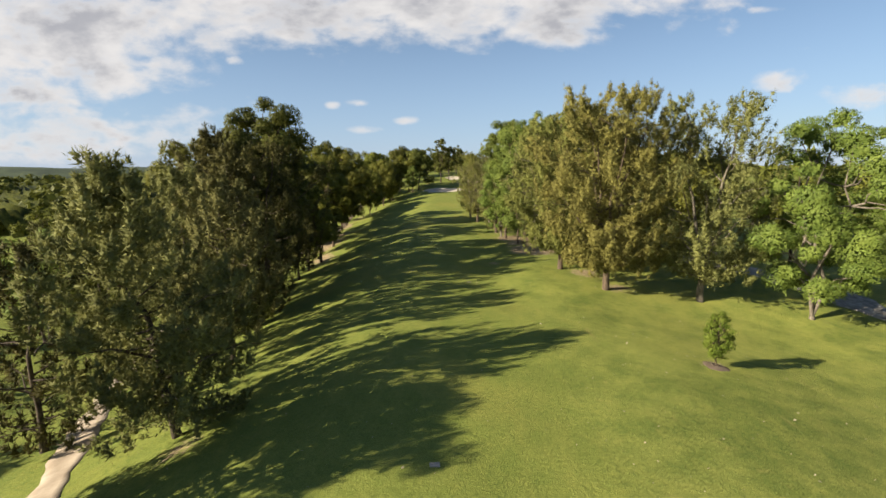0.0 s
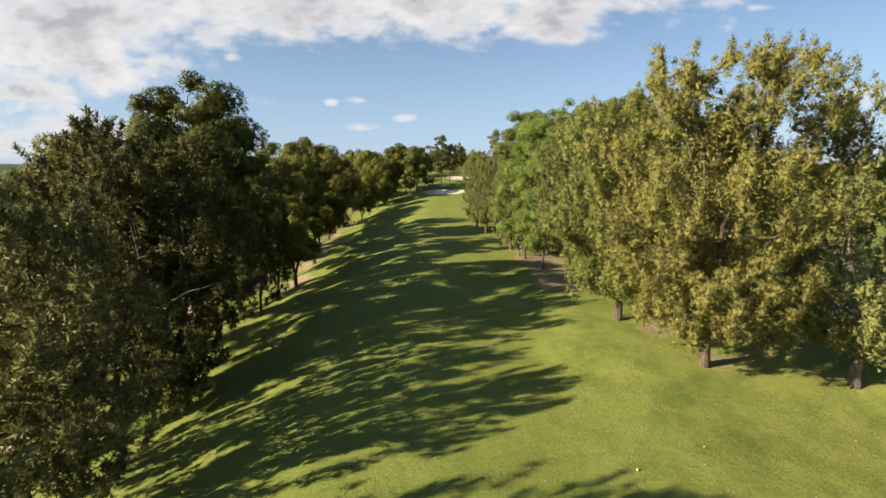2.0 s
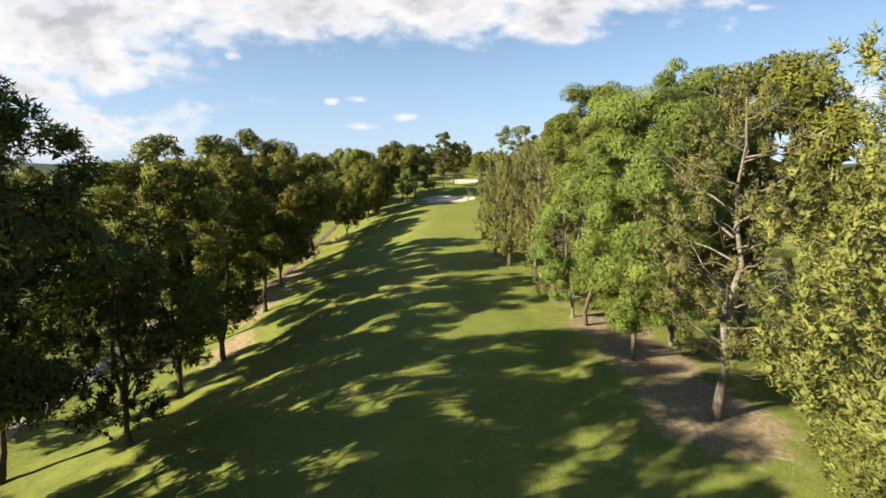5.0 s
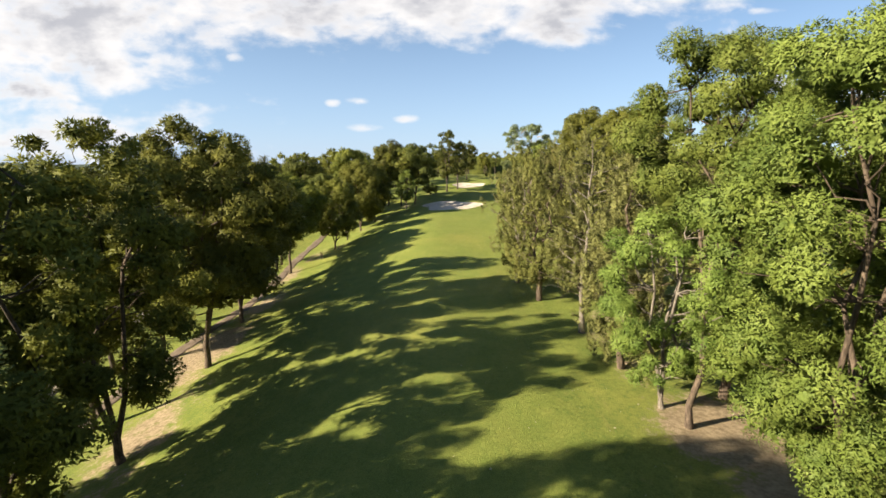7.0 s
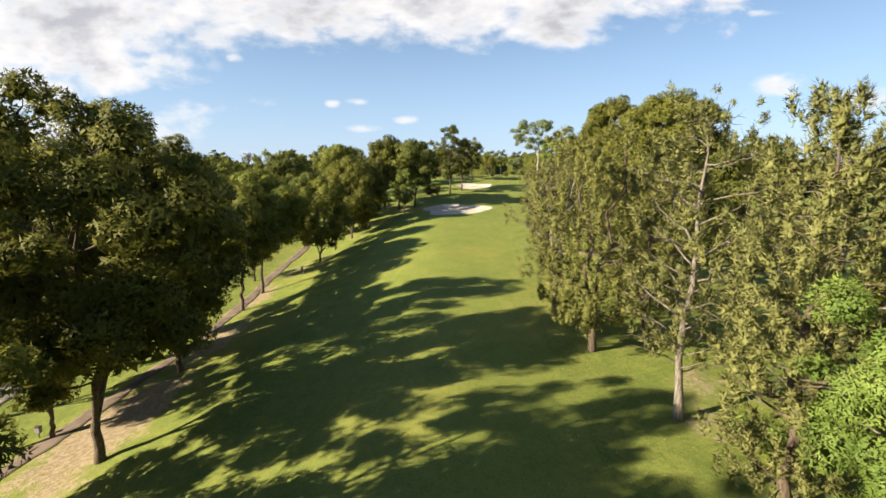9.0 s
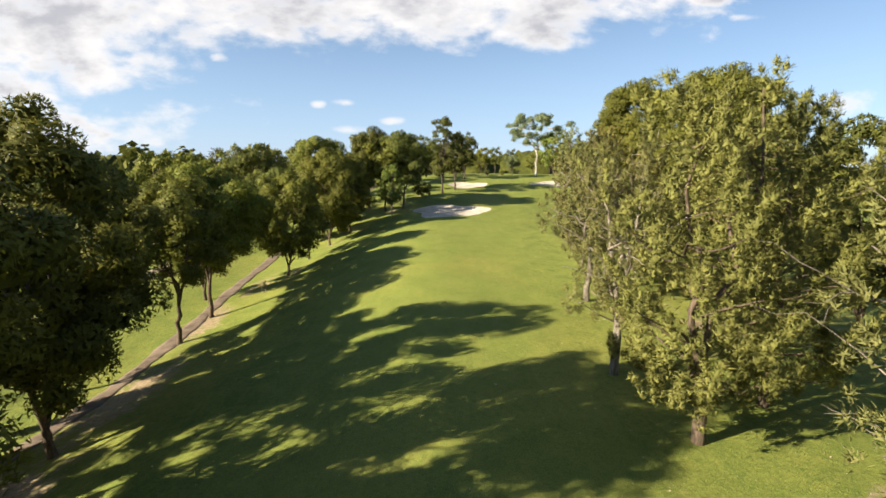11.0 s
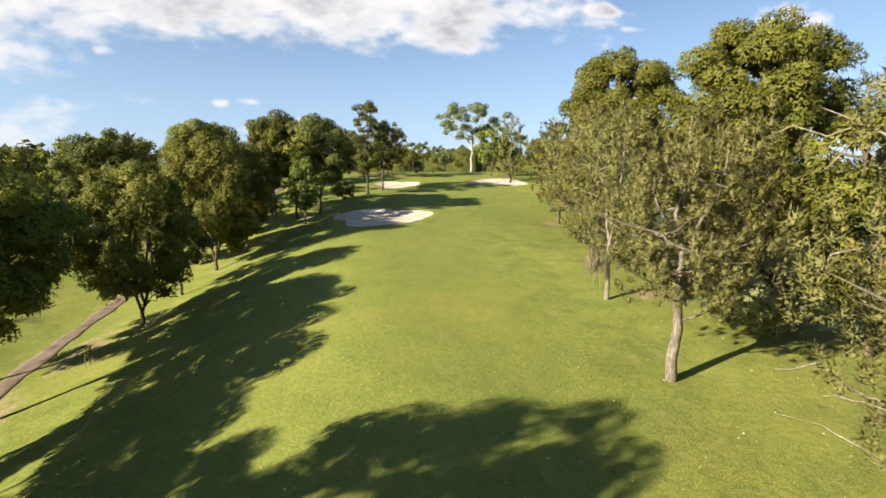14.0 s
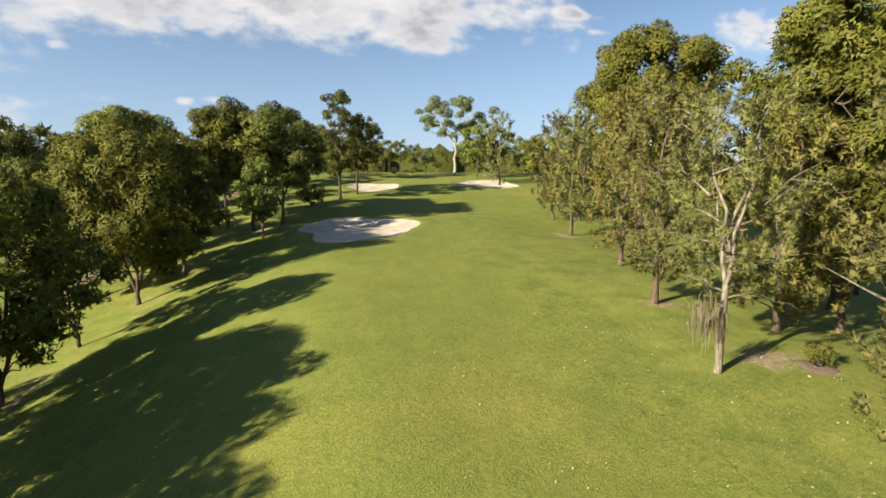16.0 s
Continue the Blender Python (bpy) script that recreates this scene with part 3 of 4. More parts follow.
def tree(kind, x, y, leaf, bark, label, name="tree", group="", turn=0.0, sink=0.0, **shape):
    """One tree on the ground at x, y."""
    wood, crown = (casuarina if kind == "oak" else gum)(**shape)
    top = new(name)
    top.matrix_world = pose(x, y, gz(x, y) - sink, 0, 0, turn)
    part("trunk", smooth(mesh_from("trunk", *wood, BARK[bark])), top)
    part("crown", foliage("crown", crown, LEAF[leaf]), top)
    return tagged(top, label, "tree", group)


# ---------- ground ----------
def spaced(fine_a, fine_b, step_size, far, grow=1.35):
    """Grid lines: even inside, wider and wider outside."""
    inner = list(np.arange(fine_a, fine_b + 1e-6, step_size))
    d, low, high = step_size, inner[0], inner[-1]
    below, above = [], []
    while low > -far or high < far:
        d *= grow
        low, high = low - d, high + d
        below.append(low)
        above.append(high)
    return np.array(below[::-1] + inner + above)


# bare, leaf-strewn earth: middle x, y, half width, half length, strength
BARE = [
    (-31, 130, 5.5, 14, 0.9), (-32, 150, 4.5, 14, 0.75), (-28, 112, 4.5, 10, 0.75), (-34, 170, 3.5, 12, 0.7), (-32, 186, 3.5, 10, 0.6), (-26, 104, 3.5, 8, 0.5), (-27, 190, 3.0, 8, 0.5), (-24, 206, 4.0, 9, 0.5),
    (15.5, 83, 4.6, 7.0, 1.1), (16, 93, 4.5, 7.5, 1.1), (15.5, 102, 5.0, 6.5, 1.05), (14, 112, 3.5, 5.0, 0.6), (19, 64, 4.0, 4.0, 0.7), (21, 57, 3.0, 2.5, 0.7),
    (13.5, 121, 4.0, 4.0, 0.55), (12, 160, 2.6, 2.2, 0.55), (9, 154, 1.8, 2.0, 0.5), (21, 150, 4.0, 4.0, 0.85), (20, 172, 3.5, 2.5, 0.75), (20.5, 182, 3, 2.5, 0.7),
    (21.0, 36, 1.3, 1.3, 0.95), (-16, 27, 2.0, 2.0, 0.6), (-14, 232, 6, 5, 0.6), (30, 216, 4, 6, 0.6), (-21, 217, 4, 4, 0.5), (21.6, 170, 1.4, 1.4, 0.9), (-8, 252, 5, 4, 0.5),
    (26, 34, 1.0, 3.5, 0.42), (30, 31, 0.9, 4.0, 0.4), (8, 74, 2.5, 2.0, 0.55), (5, 190, 2.0, 2.4, 0.3), (16, 126, 4, 4, 0.6),
]
gx, gy = spaced(-48, 48, 1.0, 3500), spaced(-6, 312, 1.0, 3500)
X, Y = np.meshgrid(gx, gy)
Z = ground(X, Y)
nx, ny = len(gx), len(gy)
i, j = np.meshgrid(np.arange(ny - 1), np.arange(nx - 1), indexing="ij")
quads = np.stack([i * nx + j, i * nx + j + 1, (i + 1) * nx + j + 1, (i + 1) * nx + j], -1).reshape(-1, 4)
ground_mesh = smooth(mesh_from("ground", np.stack([X, Y, Z], -1).reshape(-1, 3), quads, GRASS))
bare = np.zeros_like(X)
for cx, cy, rx, ry, power in BARE:
    bare = np.maximum(bare, power * np.exp(-((X - cx) / rx) ** 2 - ((Y - cy) / ry) ** 2))
mid_line = np.interp(Y, [0, 60, 120, 180, 240, 300], [-4, -3, -6, -4, 6, 24])
half = np.interp(Y, [0, 60, 120, 180, 240, 300], [12, 11.5, 11, 13, 13, 22])
mown = 0.5 + np.clip((half - np.abs(X - mid_line)) * 0.5, -0.5, 0.5)
# paler rough by the trees: some dry grass, and missing sunlight painted in
dry = step(5, 14, X) * (1 - step(58, 84, Y)) + 0.6 * step(7, 15, X) * step(140, 156, Y) * (1 - step(190, 214, Y))
for name, values in (("bare", bare), ("mown", mown), ("dry", np.clip(dry, 0, 1))):
    ground_mesh.attributes.new(name, "FLOAT", "POINT").data.foreach_set("value", values.astype(np.float32).ravel())
tagged(new("ground", ground_mesh), "sunlit green golf fairway and rough with bare patches", "ground", kind="structure")


def ribbon(name, line, width, mat, lift, label, category):
    """A strip that lies on the ground along a line."""
    pts = np.array(line, float)
    seg = np.r_[0, np.cumsum(np.linalg.norm(np.diff(pts, axis=0), axis=1))]
    s = np.arange(0, seg[-1], 0.8)
    # rounded corners
    p = np.stack([sum(np.interp(s + k, seg, pts[:, q]) for k in np.linspace(-7, 7, 9)) / 9 for q in (0, 1)], -1)
    d = unit(np.gradient(p, axis=0))
    nrm = np.stack([-d[:, 1], d[:, 0]], -1)
    offs = np.array([-1.06, -1, -0.5, 0, 0.5, 1, 1.06])
    wob = 1 + 0.16 * np.sin(s * 0.35) + 0.12 * np.sin(s * 0.9 + 2) + 0.08 * np.sin(s * 2.3)
    xy = p[:, None] + nrm[:, None] * (offs[None, :, None] * width / 2 * wob[:, None, None])
    z = ground(xy[..., 0], xy[..., 1]) + np.where(np.abs(offs) > 1, -0.08, lift)[None]
    v = np.concatenate([xy, z[..., None]], -1).reshape(-1, 3)
    k = len(offs)
    a, b = np.meshgrid(np.arange(len(p) - 1), np.arange(k - 1), indexing="ij")
    f = np.stack([a * k + b, a * k + b + 1, (a + 1) * k + b + 1, (a + 1) * k + b], -1).reshape(-1, 4)
    return tagged(new(name, smooth(mesh_from(name, v, f, mat))), label, category, kind="structure")


CONCRETE = plain_material("path_concrete", (0.30, 0.235, 0.175, 1), (0.44, 0.36, 0.28, 1), 0.6, 8.0)
GRAVEL = plain_material("grey_gravel", (0.17, 0.155, 0.145, 1), (0.42, 0.39, 0.36, 1), 1.1, 5.0)
ribbon("path", [(-10, -20), (-17, 12), (-25, 29), (-33, 45), (-40, 70), (-43, 105), (-46, 125), (-51, 150), (-54, 185), (-56, 225), (-58, 300)],
       2.3, CONCRETE, 0.05, "pale concrete cart path beside the fairway", "path")
ribbon("path", [(-37, 108), (-36, 124), (-34.8, 142), (-35.5, 160), (-35.2, 172), (-36.3, 186), (-36.5, 200), (-36, 235), (-28, 262), (-20, 290)],
       2.0, PATH, 0.03, "brown worn earth track under the trees", "path")
ribbon("road", [(36, 80), (42, 68), (47, 58), (50, 46), (60, 30)], 5.0, GRAVEL, 0.04, "pale grey gravel track behind the trees", "track")


def bunker(b):
    """The sand of one bunker, in its hollow."""
    cx, cy, a, c, turn, _ = b
    n, rings = 44, 7
    v = []
    for k in range(rings + 1):
        for q in range(n):
            ang = 2 * math.pi * q / n
            edge = (1 + 0.13 * math.sin(3 * ang + 1.1 * cx) + 0.08 * math.sin(5 * ang + cy)) * 0.97 * k / rings
            u, w = a * math.cos(ang) * edge, c * math.sin(ang) * edge
            x, y = cx + u * math.cos(turn) - w * math.sin(turn), cy + u * math.sin(turn) + w * math.cos(turn)
            v.append((x, y, gz(x, y) + (0.09 if k < rings else 0.03)))
    f = [(k * n + q, k * n + (q + 1) % n, (k + 1) * n + (q + 1) % n, (k + 1) * n + q) for k in range(rings) for q in range(n)]
    return tagged(new("bunker", smooth(mesh_from("bunker", v, f, SAND))), "pale sand bunker sunk into the grass", "bunker", "bunkers by the green")


for b in BUNKERS:
    bunker(b)
# ---------- trees ----------
OAK, GUM = "oak", "gum"


def oak(x, y, h, r, leaf="olive", bark="brown", label="tall she-oak with drooping olive needle plumes", low=0.14, **more):
    return tree(OAK, x, y, leaf, bark, label, "she_oak", h=h, r=r, low=low, seed=int(x * 13 + y * 7) % 9973 + 10, **more)


def euc(x, y, h, r, leaf="gum", bark="brown", label="tall gum tree with billowing green crown", low=0.3, **more):
    if leaf == "shade":
        more.setdefault("size", 1.1)
        more.setdefault("puff", 1.05)
    return tree(GUM, x, y, leaf, bark, label, "gum_tree", h=h, r=r, low=low, seed=int(x * 13 + y * 7) % 9973 + 10, **more)


DARK = "shaded dark she-oak with a dense ragged crown"
# left side, from the start of the walk on
oak(-17.2, 29.5, 17.6, 6.9, "sage", "black", "broad olive she-oak with drooping plumes", low=0.08, lean=-2.6, blunt=1.5, inner=90, dense=1.9, tuft=1.2, keen=0.9, blades=22)
# two gums out of view, added to shade the grass at the start
euc(-28.5, 16.0, 21.5, 6.8, "shade", "black", "unseen dark gum added beside the concrete path", low=0.15, lobes=28, size=1.3, heart=0.6)
euc(-34.0, 6.0, 19.0, 6.0, "shade", "black", "added dark gum near the concrete path", low=0.15, lobes=26, size=1.4, heart=0.6)
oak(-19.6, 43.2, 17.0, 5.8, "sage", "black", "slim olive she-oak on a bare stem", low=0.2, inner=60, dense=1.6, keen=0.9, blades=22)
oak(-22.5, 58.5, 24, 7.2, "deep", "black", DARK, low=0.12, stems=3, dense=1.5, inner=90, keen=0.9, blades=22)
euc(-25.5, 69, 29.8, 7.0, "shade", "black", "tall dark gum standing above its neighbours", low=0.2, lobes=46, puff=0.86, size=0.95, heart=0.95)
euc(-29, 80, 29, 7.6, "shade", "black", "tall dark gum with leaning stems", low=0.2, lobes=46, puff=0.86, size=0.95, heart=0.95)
euc(-27.6, 98.6, 25, 6.2, "gum", "black", "dark gum with a forked black trunk", low=0.06, lobes=46, puff=0.86, size=0.95, heart=0.95)
euc(-27.2, 107.8, 26, 6.3, "gum", "brown", "dark gum with a brown trunk on leaf litter", low=0.1, lobes=46, puff=0.86, size=0.95, heart=0.95)
euc(-28, 124, 26.5, 8.4, "gum", "brown", "broad dark gum with wide hanging branches", low=0.15, lobes=46, puff=0.86, size=0.95, heart=0.95)
euc(-31.0, 140.5, 23.8, 8.2, "gum", "brown", "dark gum beside the cart path", low=0.12, lobes=46, puff=0.86, size=0.95, heart=0.95)
euc(-36, 129.5, 13, 2.9, "gum", "brown", "young gum with a slim leaning trunk", low=0.17, lobes=18, size=0.85, heart=0.8)
euc(-41, 127.5, 23, 5.5, "gum", "black", "dark gum beyond the cart path", low=0.2, heart=0.8)
euc(-40.5, 153.5, 21.0, 6.6, "shade", "brown", "dark round-crowned gum beyond the earth track", low=0.12, lobes=34, size=1.1, heart=0.9)
euc(-34, 164, 19.5, 7.2, "gum", "brown", "dark gum by the path", low=0.3, heart=0.8)
euc(-34, 172.5, 20.5, 7.4, "gum", "brown", "gum with a forked trunk by the path", low=0.28, lobes=46, puff=0.86, size=0.95, heart=0.95)
euc(-28.2, 188.5, 16.8, 6.2, "gum", "brown", "round-crowned gum on a short trunk", low=0.1, flat=0.8, lobes=46, puff=0.86, size=0.95, heart=0.95)
euc(-27, 198, 11, 3.0, "shade", "black", "small dark gum on two stems", low=0.17, lobes=18)
euc(-25.2, 207.5, 19.5, 7.4, "gum", "brown", "broad round-crowned gum with sunlit top", low=0.08, flat=0.8, lobes=46, puff=0.86, size=0.95, heart=0.95)
euc(-22.5, 216, 15.5, 5.2, "shade", "brown", "round-crowned gum in the tree line", low=0.17)
euc(-13.9, 225, 12.2, 3.4, "bright", "brown", "small bright green tree by the bunker", low=0.15, lobes=22, size=1.2, heart=0.9, droop=0.9)
euc(-11.5, 234.5, 19.6, 7.0, "shade", "brown", "dark round-crowned gum by the bunker", low=0.2, size=1.2, heart=0.9)
euc(-1.1, 256, 23.3, 4.2, "shade", "black", "tall narrow dark tree with a clear trunk", low=0.17, size=1.2, heart=0.9)
euc(3.0, 262, 18.5, 4.2, "shade", "black", "dark tree with a clear trunk by the bunker", low=0.2, size=1.2, heart=0.9)
euc(-33.5, 66, 26, 7.0, "gum", "black", "gum with sunlit top behind the front row", low=0.15, size=1.1)
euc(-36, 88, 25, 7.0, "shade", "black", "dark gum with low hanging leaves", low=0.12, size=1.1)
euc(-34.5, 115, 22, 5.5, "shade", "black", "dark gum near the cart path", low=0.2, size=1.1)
oak(-25.5, 47.5, 20.0, 5.4, "sage", "black", "feathery olive she-oak behind the front row", low=0.15, dense=1.4, inner=40, keen=0.9, blades=20)
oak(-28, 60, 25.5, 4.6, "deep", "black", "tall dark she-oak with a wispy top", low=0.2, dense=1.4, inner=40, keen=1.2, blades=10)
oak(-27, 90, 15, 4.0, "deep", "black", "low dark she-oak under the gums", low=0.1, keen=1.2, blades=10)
euc(-36, 214, 17.5, 6.0, "shade", "brown", "dark gum behind the tree line", low=0.2, size=1.1)
euc(-30, 227, 23, 7.0, "gum", "brown", "tall gum behind the tree line", low=0.2, size=1.1)
euc(-21, 240, 22, 7.0, "shade", "brown", "dark gum rising behind the bunker", low=0.2, size=1.1)
euc(-46, 226, 21, 6.5, "shade", "brown", "dark gum in the wood beyond the path", low=0.2, size=1.1)
euc(7.5, 284, 16, 4.6, "shade", "black", "dark tree beside the far bunker", low=0.15, size=1.2, heart=0.9)
# low trees added behind the front row, to shade the left bank
oak(-30, 34, 16, 5.2, "deep", "black", "dark she-oak by the concrete path", low=0.03, keen=1.2, blades=10)
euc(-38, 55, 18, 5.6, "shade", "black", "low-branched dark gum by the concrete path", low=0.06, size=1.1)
euc(-39, 76, 20, 6.0, "shade", "black", "added dark gum near the concrete path", low=0.06, size=1.1)
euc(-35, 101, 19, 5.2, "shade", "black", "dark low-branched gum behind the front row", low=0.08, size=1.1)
# gums added to close lit gaps between the tree shadows on the fairway
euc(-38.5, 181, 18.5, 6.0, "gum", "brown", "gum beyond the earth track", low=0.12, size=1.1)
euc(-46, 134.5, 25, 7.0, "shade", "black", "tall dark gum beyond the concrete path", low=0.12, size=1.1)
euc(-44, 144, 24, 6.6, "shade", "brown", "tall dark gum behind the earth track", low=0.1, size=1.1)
# right side
euc(39.5, 50.5, 22.5, 7.2, "bright", "grey", "bright green wattle with drooping leaves", low=0.02, lobes=32, size=0.68, puff=0.85, droop=0.5)
euc(49, 46, 23, 5.0, "bright", "grey", "bright green tree with slender limbs", low=0.2, droop=0.9)
oak(29.8, 55, 23, 6.8, "sage", "grey", "grey-green she-oak with a pale trunk", low=0.04, stems=3, spread=0.5, blunt=3.4, dense=1.75, tuft=1.3, inner=70, outer=0.25, keen=0.7, blades=18)
oak(19.3, 56.5, 23.5, 7.4, "olive", "brown", "broad golden-olive she-oak with dense plumes", low=0.0, stems=4, spread=0.55, blunt=3.6, dense=2.3, tuft=1.3, inner=160, outer=0.4, keen=0.6, blades=34)
oak(16.2, 66.5, 21.5, 6.6, "moss", "brown", "moss-green she-oak in a close clump", low=0.03, dense=2.2, tuft=1.3, inner=120, outer=0.4, stems=3, spread=0.5, blunt=3.4, keen=0.6, blades=34)
oak(25, 69, 22, 6.0, "olive", "brown", "olive she-oak at the back of a clump", low=0.04, stems=3, spread=0.5, blunt=3.4, dense=1.4, tuft=1.3, inner=50, outer=0.25, keen=0.9, blades=12)
oak(15.4, 82, 20.5, 5.4, "sage", "grey", "thin grey-green she-oak on sandy ground", low=0.2, sparse=0.75, keen=0.7, blades=26)
euc(14.2, 92, 23, 6.0, "bright", "brown", "bright green gum with a slender trunk", low=0.04, size=0.43, cover=1.0, lobes=64, puff=0.86, heart=0.8, girth=0.75, droop=0.5)
euc(12.6, 105, 15, 4.6, "bright", "grey", "bright bushy young gum on leaf litter", low=0.04, size=0.42, cover=1.1, lobes=46, puff=0.75, heart=0.8, droop=0.5)
euc(19.6, 97, 25.5, 6.0, "bright", "grey", "tall bright green gum with hanging leaves", low=0.06, lobes=58, size=0.46, cover=1.0, puff=0.84, heart=0.8, girth=0.75, droop=0.5)
euc(13.4, 102.7, 25, 4.4, "bright", "brown", "tall gum with an open rounded top", low=0.5, lobes=36, size=0.42, cover=1.0, puff=1.0, heart=1.0, girth=0.6, droop=0.5)
euc(28, 100, 27, 8.0, "gum", "brown", "large spreading gum behind the she-oaks", low=0.3, size=1.1)
oak(18, 107, 22, 4.0, "sage", "brown", "narrow grey-green she-oak under the gums", low=0.2, keen=0.7, blades=26)
oak(12.4, 112, 19, 4.0, "sage", "brown", "she-oak at the edge of the fairway", low=0.03, dense=1.5, keen=0.7, blades=26)
oak(11.5, 120.8, 20, 4.6, "sage", "grey", "thin she-oak with pale dead limbs", low=0.2, sparse=0.75, keen=0.7, blades=26)
oak(17.5, 117, 18, 5.0, "sage", "grey", "sprawling she-oak with pale bare twigs", low=0.05, sparse=0.75, keen=0.7, blades=26)
oak(9.4, 132.2, 19.3, 5.3, "moss", "brown", "dense olive she-oak on a short trunk", low=0.05, stems=2, dense=1.35, tuft=1.1, inner=30, outer=0.3, keen=0.6, blades=34)
oak(15.5, 136, 18, 5.0, "moss", "brown", "olive she-oak in a clump", low=0.12, dense=1.6, tuft=1.1, inner=30, outer=0.3, keen=0.6, blades=34)
oak(7.9, 140.4, 16.3, 4.4, "sage", "pale", "she-oak with white limbs leaning over the fairway", low=0.25, sparse=0.89, stems=3, fork_at=0.25, bough=1.3, dense=1.5, tuft=1.1, keen=0.5, blades=44)
oak(20, 147, 17, 5.0, "olive", "brown", "olive she-oak at the edge of the wood", low=0.1, dense=1.4, keen=0.7, blades=16)
oak(11.3, 157, 15.8, 5.0, "sage", "grey", "spreading she-oak with a tall grey trunk", low=0.3, stems=3, fork_at=0.3, spread=0.45, bough=1.3, tuft=1.2, dense=1.7, keen=0.52, blades=42)
half_bare = oak(15.1, 171, 16.8, 3.7, "sage", "pale", girth=0.62, dense=1.45, label="half-bare she-oak with a forked white trunk", low=0.28, sparse=0.88, stems=3, bough=0.9, fork_at=0.3, spread=0.36, keen=0.55, blades=34)
oak(19.6, 182.2, 17, 4.2, "sage", "brown", "grey-green she-oak on bare earth", low=0.12, keen=0.9, blades=22)
oak(25, 176, 15, 5.0, "olive", "brown", "low olive she-oak at the edge of the wood", low=0.06, keen=1.2, blades=10)
oak(26, 196, 19, 4.5, "olive", "brown", "green she-oak in the tree line", low=0.1, keen=1.2, blades=10)
oak(31.5, 217, 18, 3.8, "sage", "brown", "slim she-oak in the tree line", low=0.15, keen=1.2, blades=10)
oak(37, 233, 19, 4.5, "russet", "brown", "russet-tinged she-oak in the tree line", low=0.1, keen=1.2, blades=10)
euc(36.8, 181, 28, 9.0, "gum", "brown", "large domed gum above the she-oaks", low=0.35, heart=0.75, size=1.1, lobes=64, puff=0.82)
euc(36, 206, 29, 8.5, "gum", "brown", "large domed gum above the tree line", low=0.35, heart=0.75, size=1.15, lobes=64, puff=0.82)
euc(28, 159, 18, 6.0, "gum", "brown", "green gum deep in the wood", low=0.1, size=1.1)
euc(34, 150, 20, 6.5, "shade", "brown", "dark gum deep in the wood", low=0.1, size=1.1)
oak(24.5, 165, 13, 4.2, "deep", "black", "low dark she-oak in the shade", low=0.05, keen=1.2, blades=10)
euc(31, 176, 20, 6.0, "gum", "brown", "green gum behind the white-limbed she-oak", low=0.1, size=1.1)
# dead needles that hang from a low limb of the half-bare tree
rnd = np.random.default_rng(5)
q = np.array([-1.5, -0.5, 3.6]) + rnd.normal(size=(520, 3)) * np.array([0.5, 0.3, 0.55])
dead = needles(rnd, q, unit(np.array([0, 0, -1.0]) + rnd.normal(size=q.shape) * 0.12), rnd.uniform(0.5, 1.2, 520), rnd.uniform(0.02, 0.05, 520), rnd.normal(size=q.shape))
limb = tube(bent(rnd, (0, 0, 4.2), (-1.9, -0.6, 4.3), 5, 0.04), np.array([0.06, 0.05, 0.04, 0.03, 0.02]), 6)
part("dead_limb", smooth(mesh_from("dead_limb", *limb, BARK["pale"])), half_bare)
part("dead_foliage", foliage("dead_foliage", dead, DEAD), half_bare, "pale dry needles hanging from a limb")
# by the green
euc(35, 294, 24, 12.5, "pale", "white", "tall white-trunked gum beside the green", low=0.4, heart=0.4, lobes=30, puff=0.62, size=1.2, flat=0.6, girth=1.3, bare=0.3)
euc(26.5, 296, 8, 3.0, "pale", "white", "small pale-limbed gum beside the green", low=0.3, lobes=15, size=1.2, heart=0.9)


# ---------- woods beyond the fairway ----------
def far_tree(seed, h, r, leaf, kind, low):
    if kind == OAK:
        wood, crown = casuarina(seed, h, r, low, blades=6, size=1.7, dense=0.5)
    else:
        wood, crown = gum(seed, h, r, low, lobes=12, size=2.8, limbs=False)
    top = new("tree")
    part("trunk", smooth(mesh_from("trunk", *wood, BARK["black"])), top)
    part("crown", foliage("crown", crown, LEAF[leaf]), top)
    return tagged(top, "green tree in the woods beyond the fairway", "tree", "trees of the woods")


KINDS = [far_tree(901, 18, 6.0, "gum", GUM, 0.2), far_tree(902, 18, 5.0, "shade", GUM, 0.25), far_tree(903, 17, 5.0, "sage", OAK, 0.1),
         far_tree(904, 18, 6.5, "gum", GUM, 0.3), far_tree(905, 17, 4.6, "deep", OAK, 0.1), far_tree(906, 18, 5.5, "bright", GUM, 0.15)]
used = set()


def plant(x, y, k, size):
    m = pose(x, y, gz(x, y) - 0.2, 0, 0, (x * 37 + y * 91) % 360) @ Matrix.Scale(size, 4)
    if k not in used:
        used.add(k)
        KINDS[k].matrix_world = m
        return KINDS[k]
    return copy_thing(KINDS[k], m)


rng = random.Random(7)


def row(points, jitter, kinds, low, high):
    for x, y in points:
        plant(x + rng.uniform(-jitter, jitter), y + rng.uniform(-jitter, jitter), rng.choice(kinds), rng.uniform(low, high))


